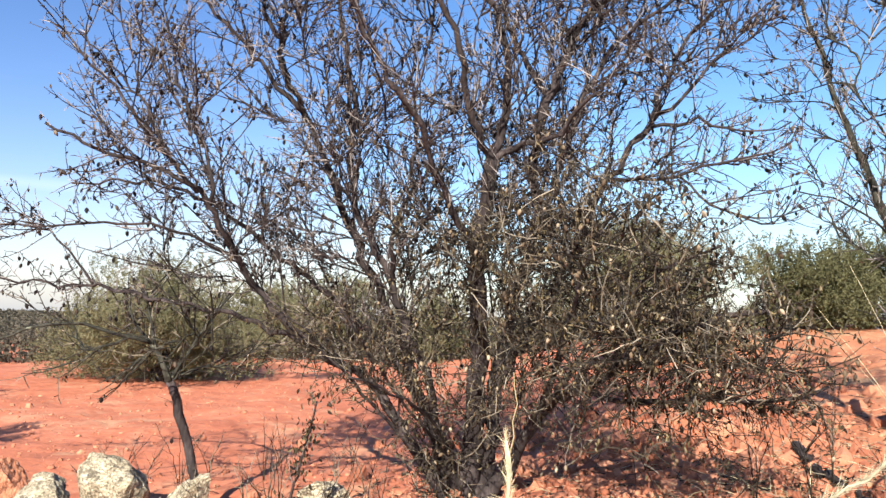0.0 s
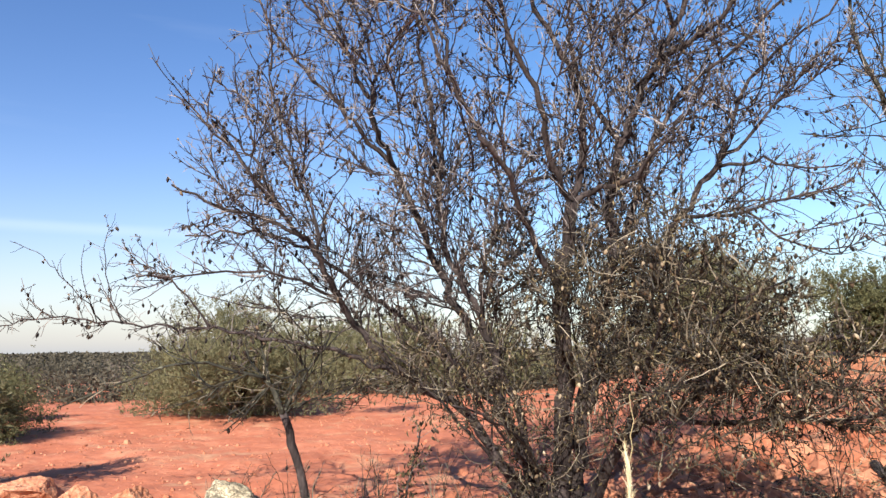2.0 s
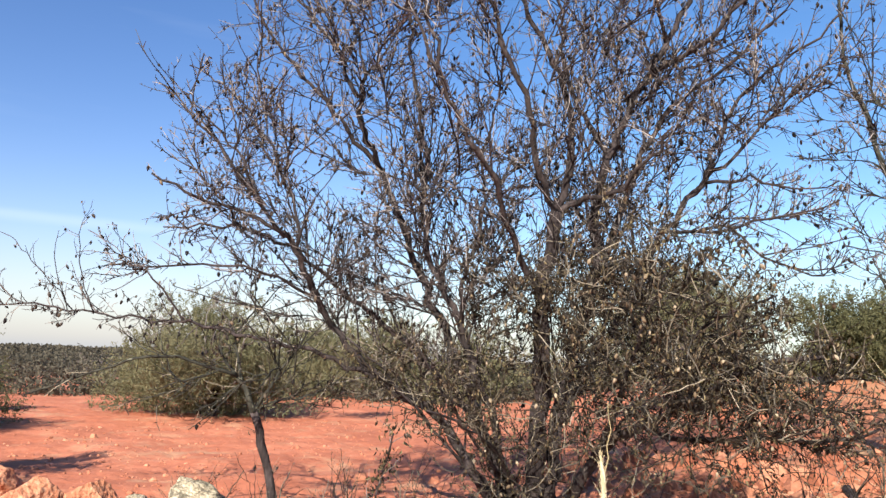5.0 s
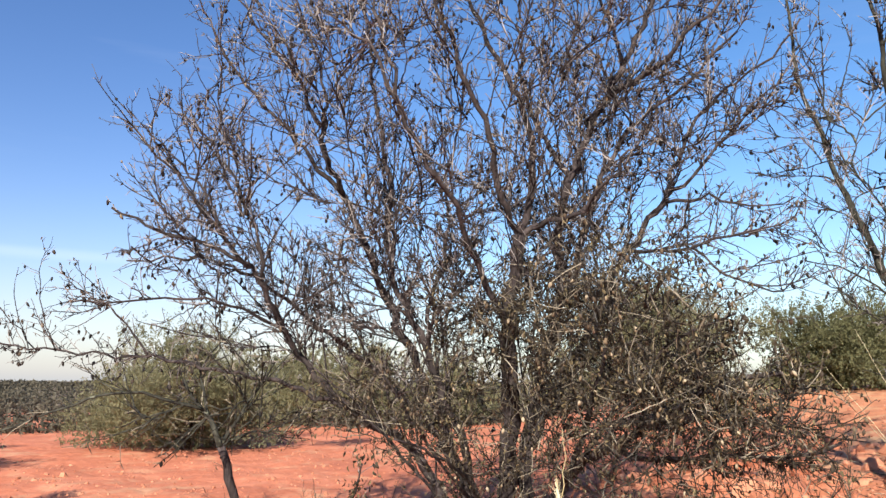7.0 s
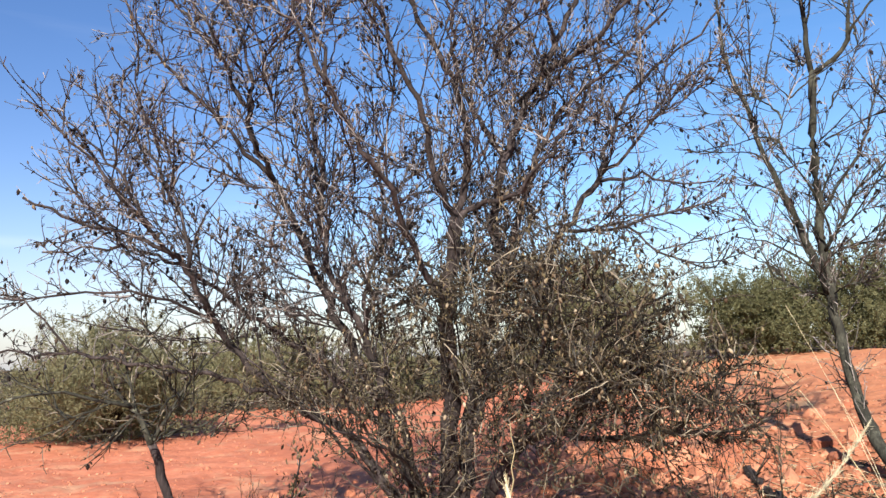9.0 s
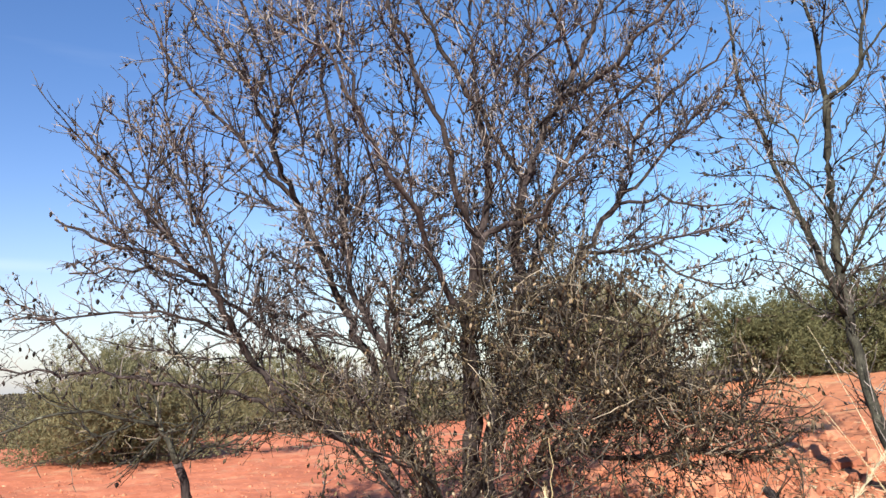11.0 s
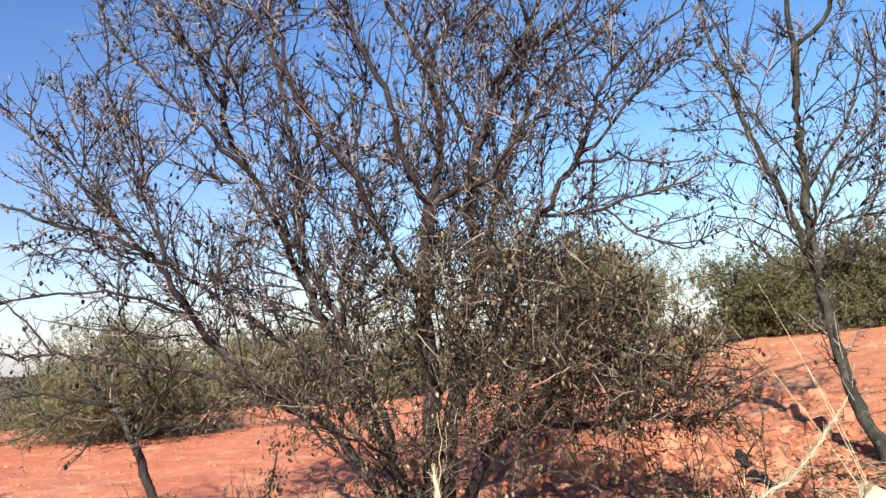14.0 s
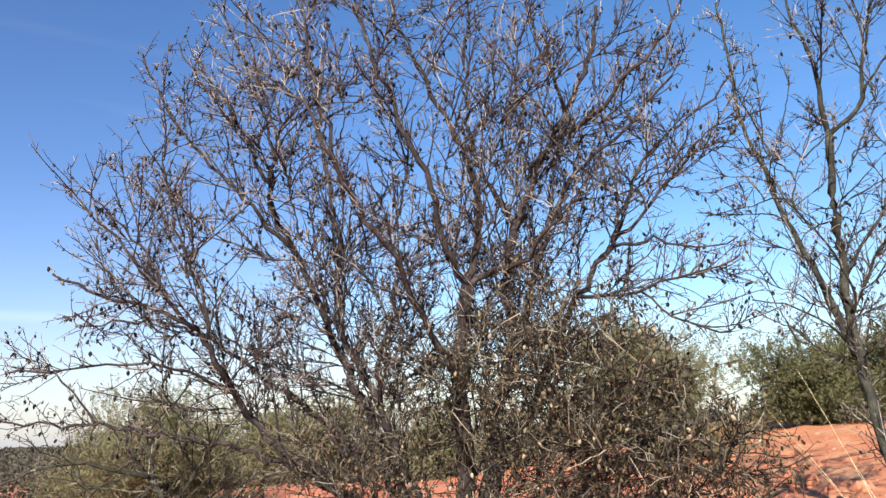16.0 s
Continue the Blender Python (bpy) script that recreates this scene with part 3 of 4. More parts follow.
main_limbs = [
    ("trunk", [(-0.97, 5.44, 0.28), (-0.91, 5.42, 0.51), (-0.88, 5.40, 0.78), (-0.85, 5.38, 1.08), (-0.81, 5.30, 1.46), (-0.79, 5.20, 1.79), (-0.77, 5.12, 2.08), (-0.73, 5.07, 2.32), (-0.68, 5.04, 2.55)], 0.076, 0.045, 1),
    ("stem", [(-0.86, 5.46, 0.40), (-0.78, 5.46, 0.77), (-0.75, 5.50, 1.14), (-0.65, 5.45, 1.59), (-0.52, 5.35, 1.96), (-0.45, 5.25, 2.25), (-0.45, 5.20, 2.46), (-0.44, 5.18, 2.65), (-0.39, 5.20, 2.85), (-0.34, 5.25, 3.05), (-0.27, 5.30, 3.23), (-0.20, 5.35, 3.41), (-0.08, 5.40, 3.64), (0.01, 5.50, 3.87), (0.12, 5.55, 4.09), (0.20, 5.60, 4.32), (0.27, 5.60, 4.68)], 0.054, 0.013, 4),
    ("limb", [(-0.68, 5.04, 2.54), (-0.73, 5.00, 2.64), (-0.76, 4.90, 2.77), (-0.80, 4.80, 2.96), (-0.80, 4.74, 3.16), (-0.86, 4.70, 3.30), (-0.96, 4.60, 3.56), (-1.00, 4.55, 3.79), (-1.07, 4.50, 3.98), (-1.18, 4.50, 4.24), (-1.22, 4.50, 4.58)], 0.026, 0.007, 1),
    ("limb", [(-0.69, 5.04, 2.50), (-0.63, 5.08, 2.76), (-0.61, 5.12, 2.99), (-0.64, 5.18, 3.36), (-0.74, 5.20, 3.64), (-0.85, 5.25, 3.87), (-0.98, 5.30, 4.13), (-1.10, 5.30, 4.41), (-1.22, 5.30, 4.76), (-1.27, 5.30, 5.11)], 0.03, 0.008,1),
    ("limb", [(-0.69, 5.04, 2.53), (-0.59, 5.06, 2.59), (-0.47, 5.00, 2.62), (-0.36, 4.95, 2.64), (-0.24, 4.90, 2.67), (-0.12, 4.80, 2.76), (-0.02, 4.75, 2.86), (0.06, 4.70, 2.97)], 0.024, 0.007, 1),
    ("limb", [(-0.15, 5.40, 3.54), (0.09, 5.30, 3.64), (0.28, 5.20, 3.71), (0.41, 5.15, 3.84), (0.57, 5.10, 3.95), (0.74, 5.10, 4.11), (0.86, 5.10, 4.34)], 0.02, 0.007, 1),
    ("limb", [(-0.36, 5.22, 2.97), (-0.45, 5.30, 3.11), (-0.56, 5.40, 3.30), (-0.66, 5.50, 3.48), (-0.71, 5.55, 3.71), (-0.75, 5.60, 4.01), (-0.77, 5.60, 4.39), (-0.70, 5.60, 4.81)], 0.022, 0.007, 1),
    ("limb", [(-0.01, 5.48, 3.83), (-0.04, 5.40, 4.01), (-0.13, 5.40, 4.23), (-0.19, 5.40, 4.49), (-0.20, 5.40, 4.82)], 0.016, 0.006, 1),
    ("limb", [(-0.54, 5.38, 2.00), (-0.37, 5.40, 2.41), (-0.26, 5.40, 2.75), (-0.17, 5.40, 2.99), (-0.10, 5.38, 3.11), (-0.03, 5.38, 3.25), (0.09, 5.36, 3.38), (0.25, 5.30, 3.44), (0.41, 5.30, 3.57), (0.58, 5.25, 3.70), (0.74, 5.20, 3.85)], 0.03, 0.008,4),
    ("limb", [(-0.71, 5.48, 1.18), (-0.47, 5.50, 1.66), (-0.21, 5.50, 2.14), (-0.07, 5.50, 2.43), (0.02, 5.48, 2.55), (0.10, 5.46, 2.66), (0.17, 5.46, 2.74), (0.23, 5.50, 2.82), (0.27, 5.60, 2.99), (0.34, 5.85, 3.23), (0.43, 5.95, 3.45), (0.56, 6.00, 3.63), (0.71, 6.05, 3.79), (0.94, 6.05, 3.94), (1.12, 6.05, 4.09), (1.25, 6.05, 4.27)], 0.034, 0.007, 1),
    ("limb", [(0.25, 5.50, 2.86), (0.35, 5.50, 2.94), (0.48, 5.55, 3.06), (0.60, 5.55, 3.18), (0.72, 5.60, 3.33), (0.85, 5.60, 3.44), (1.02, 5.60, 3.49)], 0.015, 0.005, 1),
    ("limb", [(0.22, 5.50, 2.81), (0.38, 5.40, 2.81), (0.52, 5.35, 2.79), (0.66, 5.30, 2.73), (0.86, 5.30, 2.70), (1.02, 5.30, 2.75)], 0.013, 0.004, 1),
    ("limb", [(-0.02, 5.48, 2.49), (0.19, 5.40, 2.46), (0.38, 5.35, 2.47), (0.62, 5.30, 2.52), (0.83, 5.25, 2.55), (1.01, 5.25, 2.62)], 0.014, 0.004, 1),
    ("limb", [(0.39, 5.35, 2.47), (0.51, 5.30, 2.35), (0.63, 5.25, 2.23), (0.77, 5.20, 2.17), (0.91, 5.20, 2.16), (1.00, 5.20, 2.29)], 0.009, 0.004, 1),
    ("limb", [(-0.80, 5.20, 1.82), (-0.80, 5.00, 2.08), (-0.86, 4.85, 2.23), (-0.90, 4.70, 2.37), (-0.92, 4.55, 2.50), (-0.93, 4.40, 2.63), (-0.97, 4.30, 2.72), (-1.03, 4.20, 2.82), (-1.07, 4.15, 2.92), (-1.13, 4.10, 3.03), (-1.18, 4.05, 3.17), (-1.23, 4.00, 3.35), (-1.32, 4.00, 3.52), (-1.49, 4.00, 3.65), (-1.61, 4.00, 3.77)], 0.026, 0.007, 1),
    ("limb", [(-1.18, 4.05, 3.16), (-1.22, 4.10, 3.38), (-1.32, 4.15, 3.65), (-1.39, 4.20, 3.90), (-1.42, 4.20, 4.18), (-1.45, 4.20, 4.46)], 0.012, 0.006, 1),
    ("limb", [(-0.96, 5.44, 0.34), (-1.05, 5.45, 0.50), (-1.19, 5.50, 0.92), (-1.40, 5.55, 1.35), (-1.60, 5.55, 1.78), (-1.76, 5.55, 2.09), (-1.88, 5.53, 2.39), (-1.98, 5.50, 2.65), (-2.08, 5.50, 2.85), (-2.14, 5.40, 3.07), (-2.16, 5.25, 3.18), (-2.16, 5.15, 3.27), (-2.18, 5.15, 3.39), (-2.16, 5.15, 3.51)], 0.04, 0.02,4),
    ("limb", [(-2.17, 5.15, 3.49), (-2.25, 5.15, 3.54), (-2.34, 5.20, 3.69), (-2.42, 5.20, 3.90), (-2.52, 5.20, 4.00), (-2.65, 5.20, 4.18), (-2.80, 5.20, 4.36), (-2.92, 5.20, 4.57), (-3.07, 5.20, 4.83)], 0.019, 0.006, 1),
    ("limb", [(-2.16, 5.15, 3.50), (-2.21, 5.20, 3.74), (-2.24, 5.25, 3.88), (-2.43, 5.30, 4.35), (-2.56, 5.30, 4.72), (-2.72, 5.30, 5.06), (-2.77, 5.30, 5.43)], 0.014, 0.006, 1),
    ("limb", [(-2.12, 5.42, 3.01), (-2.22, 5.30, 3.13), (-2.38, 5.20, 3.34), (-2.52, 5.10, 3.54), (-2.75, 5.00, 3.83), (-2.91, 4.95, 4.05), (-3.01, 4.90, 4.27), (-3.17, 4.90, 4.58)], 0.019, 0.006, 1),
    ("limb", [(-0.96, 5.44, 0.34), (-0.99, 5.40, 0.56), (-1.15, 5.30, 1.17), (-1.33, 5.20, 1.70), (-1.46, 5.15, 2.01), (-1.56, 5.15, 2.21), (-1.62, 5.15, 2.44), (-1.67, 5.20, 2.73), (-1.70, 5.25, 3.01), (-1.75, 5.30, 3.25), (-1.81, 5.35, 3.52), (-1.89, 5.40, 3.81), (-1.90, 5.40, 4.15), (-2.06, 5.50, 4.66), (-2.21, 5.50, 5.15)], 0.034, 0.008,4),
    ("limb", [(-1.35, 5.20, 1.75), (-1.31, 5.00, 2.03), (-1.28, 5.00, 2.14), (-1.23, 5.10, 2.40), (-1.21, 5.20, 2.69), (-1.28, 5.30, 2.99), (-1.21, 5.30, 3.27), (-1.16, 5.30, 3.54), (-1.10, 5.30, 3.91)], 0.018, 0.006, 1),
    ("limb", [(-0.96, 5.44, 0.34), (-1.06, 5.38, 0.49), (-1.17, 5.30, 0.67), (-1.26, 5.25, 0.84), (-1.34, 5.25, 0.97), (-1.45, 5.25, 1.11), (-1.64, 5.22, 1.23), (-1.88, 5.20, 1.38), (-2.04, 5.15, 1.52), (-2.17, 5.12, 1.65), (-2.29, 5.08, 1.81), (-2.35, 4.95, 1.98), (-2.35, 4.75, 2.15), (-2.37, 4.65, 2.27), (-2.42, 4.60, 2.35), (-2.54, 4.55, 2.43), (-2.67, 4.50, 2.50), (-2.88, 4.40, 2.57), (-3.09, 4.30, 2.66), (-3.26, 4.25, 2.74)], 0.042, 0.008,4),
    ("limb", [(-0.96, 5.44, 0.34), (-1.04, 5.45, 0.52), (-1.20, 5.55, 0.87), (-1.50, 5.70, 1.26), (-1.87, 5.75, 1.60), (-2.24, 5.80, 1.87), (-2.43, 5.80, 1.99), (-2.62, 5.75, 2.14), (-2.73, 5.65, 2.26), (-2.84, 5.55, 2.38), (-2.98, 5.40, 2.46), (-3.23, 5.30, 2.56), (-3.47, 5.20, 2.57), (-3.83, 5.10, 2.54)], 0.038, 0.007,4),
    ("limb", [(-2.37, 4.66, 2.27), (-2.39, 4.66, 2.44), (-2.45, 4.70, 2.66), (-2.56, 4.70, 2.84), (-2.66, 4.70, 3.08), (-2.73, 4.70, 3.36), (-2.80, 4.70, 3.68)], 0.014, 0.005, 1),
    ("limb", [(-2.42, 4.60, 2.35), (-2.53, 4.50, 2.50), (-2.60, 4.30, 2.69), (-2.73, 4.20, 2.91), (-2.81, 4.10, 3.01), (-2.95, 4.10, 3.17), (-3.14, 4.10, 3.31)], 0.015, 0.005, 1),
    ("limb", [(-2.54, 4.50, 2.52), (-2.72, 4.40, 2.90), (-2.97, 4.40, 3.15), (-3.21, 4.40, 3.37)], 0.011, 0.005, 1),
    ("limb", [(-2.56, 4.70, 2.73), (-2.73, 4.75, 3.02), (-2.95, 4.80, 3.38), (-3.28, 4.80, 3.62), (-3.47, 4.80, 3.73)], 0.011, 0.005, 1),
    ("limb", [(-2.36, 4.95, 1.99), (-2.45, 4.70, 2.05), (-2.59, 4.50, 2.13), (-2.84, 4.30, 2.13), (-3.06, 4.10, 2.10), (-3.29, 4.00, 2.09)], 0.012, 0.005, 1),
    ("limb", [(-0.88, 5.44, 0.40), (-0.72, 5.42, 0.56), (-0.56, 5.35, 0.77), (-0.48, 5.30, 0.92), (-0.44, 5.25, 1.02), (-0.31, 5.10, 1.13), (-0.10, 4.90, 1.25), (0.12, 4.70, 1.39), (0.34, 4.50, 1.51), (0.56, 4.40, 1.62), (0.77, 4.30, 1.65)], 0.052, 0.011, 2),
    ("limb", [(-0.47, 5.30, 0.96), (-0.34, 5.10, 1.21), (-0.22, 4.80, 1.52), (-0.11, 4.60, 1.77), (-0.00, 4.50, 2.01), (0.11, 4.50, 2.17)], 0.024, 0.007, 2),
    ("limb", [(-0.14, 4.95, 1.23), (0.02, 4.80, 1.19), (0.24, 4.60, 1.21), (0.45, 4.50, 1.24), (0.64, 4.40, 1.25), (0.85, 4.40, 1.24), (1.02, 4.40, 1.32)], 0.02, 0.006, 2),
    ("limb", [(-0.33, 5.10, 1.12), (-0.04, 4.80, 1.51), (0.22, 4.50, 1.78), (0.44, 4.40, 1.91), (0.58, 4.40, 1.96)], 0.02, 0.006, 2),
    ("limb", [(-1.95, 5.20, 1.42), (-2.40, 4.85, 1.62), (-2.90, 4.70, 1.72), (-3.37, 4.85, 1.78), (-3.77, 4.75, 1.80), (-4.19, 4.60, 1.84), (-4.57, 4.40, 1.88), (-5.03, 4.30, 1.76)], 0.017, 0.004, 3),
    ("limb", [(-3.37, 4.85, 1.78), (-3.54, 4.80, 2.02), (-3.82, 4.75, 2.23), (-4.01, 4.70, 2.35)], 0.010, 0.004, 3),
    ("whip", [(-4.02, 4.66, 1.82), (-4.05, 4.52, 2.10), (-4.02, 4.45, 2.36), (-4.03, 4.45, 2.62)], 0.005, 0.002, 0),
    ("whip", [(-4.16, 4.60, 1.84), (-4.23, 4.44, 2.04), (-4.43, 4.40, 2.23), (-4.63, 4.40, 2.37), (-4.91, 4.40, 2.47)], 0.005, 0.002, 0),
    ("whip", [(-4.19, 4.58, 1.84), (-4.18, 4.42, 2.10), (-4.16, 4.40, 2.40)], 0.004, 0.002, 0),
    ("limb", [(-0.98, 5.44, 0.59), (-1.21, 4.95, 1.12), (-1.31, 4.70, 1.38), (-1.45, 4.55, 1.66)], 0.015, 0.006, 2),
    ("limb", [(-1.20, 5.30, 0.75), (-1.60, 5.05, 1.22), (-1.85, 4.95, 1.52), (-2.05, 4.85, 1.70)], 0.014, 0.006, 2),
    ("limb", [(-0.92, 5.44, 0.45), (-0.97, 5.40, 0.61), (-1.02, 4.92, 1.02), (-1.12, 4.56, 1.19), (-1.26, 4.30, 1.29)], 0.013, 0.006, 2),
]
almond_tree("almond_tree", main_limbs, "bare grey-brown almond tree with shrivelled nuts on red earth", 3,
            (-0.95, 5.44, 0.36), nuts=2700, nut_parts=190, leaves=2400, low_nuts=0.5, low_leaves=4.2,
            fill=[((-1.25, 5.2, 3.95), (1.35, 1.0, 1.35), 200), ((-2.45, 5.05, 3.75), (0.75, 0.6, 0.8), 70), ((-2.75, 4.6, 2.80), (0.65, 0.5, 0.5), 56),
                  ((0.15, 5.4, 3.75), (0.75, 0.5, 0.85), 48), ((0.75, 5.6, 3.6), (0.45, 0.4, 0.55), 14), ((0.60, 5.3, 2.55), (0.45, 0.25, 0.22), 10),
                  ((-2.3, 5.1, 2.15), (0.95, 0.5, 0.35), 46), ((-1.2, 5.2, 2.45), (0.85, 0.6, 0.65), 150), ((-0.35, 5.4, 2.55), (0.45, 0.35, 0.65), 64), ((-0.15, 5.3, 3.15), (0.55, 0.4, 0.45), 36), ((-0.6, 5.2, 3.9), (0.7, 0.5, 0.9), 14)],
            low_fill=[((0.12, 4.55, 1.75), (0.46, 0.50, 0.40), 52), ((0.45, 4.45, 1.48), (0.45, 0.45, 0.26), 48), ((0.36, 4.55, 1.22), (0.46, 0.40, 0.13), 26), ((-0.42, 4.95, 1.65), (0.36, 0.40, 0.55), 56),
                      ((0.05, 4.50, 2.10), (0.40, 0.35, 0.17), 16), ((-1.45, 5.05, 1.45), (0.60, 0.40, 0.30), 24), ((-1.00, 5.25, 0.80), (0.30, 0.25, 0.32), 14), ((-0.60, 5.15, 2.05), (0.28, 0.30, 0.38), 26), ((-1.05, 5.15, 1.95), (0.28, 0.30, 0.40), 20)])

small_limbs = [
    ("trunk", [(-2.47, 4.88, 0.28), (-2.48, 4.87, 0.36), (-2.55, 4.87, 0.62), (-2.625, 4.81, 0.97), (-2.68, 4.75, 1.20)], 0.040, 0.026, 0),
    ("limb", [(-2.67, 4.75, 1.18), (-2.72, 4.72, 1.32), (-2.80, 4.70, 1.44), (-2.88, 4.70, 1.50), (-2.93, 4.68, 1.62)], 0.022, 0.007, 1),
    ("limb", [(-2.78, 4.70, 1.42), (-3.00, 4.50, 1.50), (-3.24, 4.35, 1.53), (-3.53, 4.25, 1.43), (-3.87, 4.20, 1.31), (-4.12, 4.20, 1.24)], 0.012, 0.005, 1),
    ("limb", [(-2.67, 4.75, 1.18), (-2.58, 4.81, 1.36), (-2.51, 4.92, 1.56), (-2.45, 5.04, 1.74)], 0.014, 0.005, 1),
    ("limb", [(-2.74, 4.71, 1.36), (-2.84, 4.75, 1.70), (-2.72, 4.81, 1.90)], 0.012, 0.005, 1),
]
almond_tree("almond_sapling", small_limbs, "thin young almond tree with bare tangled twigs on red earth", 8,
            (-2.47, 4.88, 0.36), wobble=0.006, nuts=60, nut_parts=25, leaves=60, density=0.6, twig=grey_twig, bark=bark_light, trunk_bark=bark_mat, fill=[((-2.75, 4.65, 1.50), (0.85, 0.5, 0.33), 22), ((-2.95, 4.75, 1.34), (0.85, 0.5, 0.16), 13)])

right_limbs = [
    ("trunk", [(1.80, 4.98, 0.66), (1.78, 5.20, 0.92), (1.75, 5.45, 1.13), (1.73, 5.60, 1.35), (1.71, 5.72, 1.61), (1.70, 5.77, 1.85), (1.68, 5.80, 2.07), (1.68, 5.85, 2.34), (1.70, 5.90, 2.67), (1.70, 5.90, 3.03), (1.72, 5.90, 3.29), (1.75, 5.90, 3.57)], 0.043, 0.025, 1),
    ("limb", [(1.68, 5.80, 2.00), (1.64, 5.85, 2.16), (1.60, 5.90, 2.36), (1.55, 5.95, 2.56), (1.48, 6.00, 2.81), (1.39, 6.05, 3.08), (1.34, 6.10, 3.38), (1.26, 6.15, 3.63), (1.22, 6.20, 3.88), (1.21, 6.20, 4.16), (1.19, 6.20, 4.50), (1.16, 6.20, 4.85)], 0.028, 0.008, 1),
    ("limb", [(1.74, 5.90, 3.56), (1.73, 5.90, 3.77), (1.73, 5.90, 3.99), (1.69, 5.90, 4.22), (1.61, 5.90, 4.51), (1.61, 5.90, 4.81)], 0.02, 0.007, 1),
    ("limb", [(1.75, 5.90, 3.54), (1.88, 5.85, 3.62), (1.97, 5.80, 3.73), (1.99, 5.80, 3.93), (2.05, 5.80, 4.15), (2.13, 5.80, 4.44)], 0.02, 0.007, 1),
    ("limb", [(1.97, 5.80, 3.75), (2.05, 5.75, 3.88), (2.13, 5.70, 3.97), (2.27, 5.65, 4.03)], 0.011, 0.005, 1),
    ("limb", [(1.68, 5.84, 2.26), (1.75, 5.70, 2.39), (1.82, 5.60, 2.58), (1.91, 5.50, 2.69), (2.01, 5.40, 2.79)], 0.013, 0.005, 1),
    ("limb", [(1.70, 5.88, 2.53), (1.82, 5.90, 2.72), (1.97, 5.95, 2.90), (2.11, 6.00, 3.21), (2.21, 6.00, 3.52)], 0.013, 0.005, 1),
    ("limb", [(1.69, 5.80, 1.96), (1.56, 5.60, 2.13), (1.42, 5.50, 2.24), (1.26, 5.45, 2.32), (1.06, 5.40, 2.36)], 0.01, 0.004, 1),
]
almond_tree("almond_tree", right_limbs, "slender leaning almond tree with pale bark and few nuts", 12,
            (1.80, 5.0, 0.84), density=1.02, wobble=0.005, nuts=250, nut_parts=90, leaves=160, bark=bark_light,
            fill=[((1.75, 5.9, 3.2), (0.62, 0.7, 1.0), 34), ((1.75, 5.9, 4.5), (0.75, 0.7, 0.6), 12), ((2.25, 5.8, 2.9), (0.4, 0.5, 0.8), 20), ((1.70, 5.8, 2.35), (0.55, 0.5, 0.40), 28)])


# ---------------------------------------------------------------- olive trees and scrub
def olive_crown(rng, width, height, count):
    """Leaf places along many short shoots in uneven lobes, from the ground up."""
    k = 22
    cx, cy = rng.normal(0, 0.21 * width, k), rng.normal(0, 0.21 * width, k)
    cz = height * np.where(np.arange(k) < 9, rng.uniform(0.10, 0.30, k), rng.uniform(0.35, 0.70, k))
    rr = width * rng.uniform(0.14, 0.25, k)
    per = 16
    m = count // per
    i = rng.randint(0, k, m)
    d = unit(rng.normal(0, 1, (m, 3)))
    c = np.stack([cx[i], cy[i], cz[i]], -1) + d * (rr[i] * rng.random(m) ** 0.4)[:, None] * np.array([1, 1, 0.85])
    way = unit(d * 0.6 + rng.normal(0, 0.45, (m, 3)) + np.array([0, 0, 0.75]))
    ln = rng.uniform(0.10, 0.26, m) * np.where(rng.random(m) < 0.08, 1.8, 1.0)
    t = rng.random((m, per, 1))
    p = c[:, None] + way[:, None] * t * ln[:, None, None] + rng.normal(0, 0.022, (m, per, 3))
    p = p.reshape(-1, 3)
    low = p[:, 2] < 0.06
    p[low, 2] = 0.06 + rng.random(low.sum()) * 0.3 * height
    return p


BLADE_V = LEAF_V * np.array([1, 0.62, 1])


def olive_tree(x, y, width, height, seed, label, count=50000, leaf=0.058, leaf_mat=olive_mat):
    rng = np.random.RandomState(seed)
    base = tagged(empty("olive_tree", (x, y, on_ground(x, y, 0.03))), label, "tree", group="olive trees in the field")
    trunk = smooth_path([(0, 0, -0.05), (0.05, 0.02, height * 0.2), (-0.03, 0.05, height * 0.4), (0.06, 0, height * 0.6)], 0.1, 0.015, rng)
    part("trunk", limb_mesh("trunk", trunk, 0.06 * height, 0.02 * height, bark_mat, rng), base)
    br, rd = spawn(rng, [trunk], 18 / height, (0.35 * width, 0.6 * width), 50, 0.25, 0.15, 9, 0.02, start=0.15)
    t2, q2 = spawn(rng, list(br), 6, (0.2, 0.7), 45, 0.2, 0.2, 5, 0.008)
    part("branchwork", tube_mesh("branchwork", [(br, rd, 5), (t2, q2, 3)], bark_mat), base, kind="stuff")
    p = olive_crown(rng, width, height, count)
    count = len(p)
    s = rng.uniform(0.6, 1.3, count) * leaf
    part("crown", scatter_mesh("crown", BLADE_V, LEAF_F, p, random_rot(rng, count, 1.0), s, leaf_mat), base,
         "dense grey-green narrow leaves", kind="stuff")
    return base


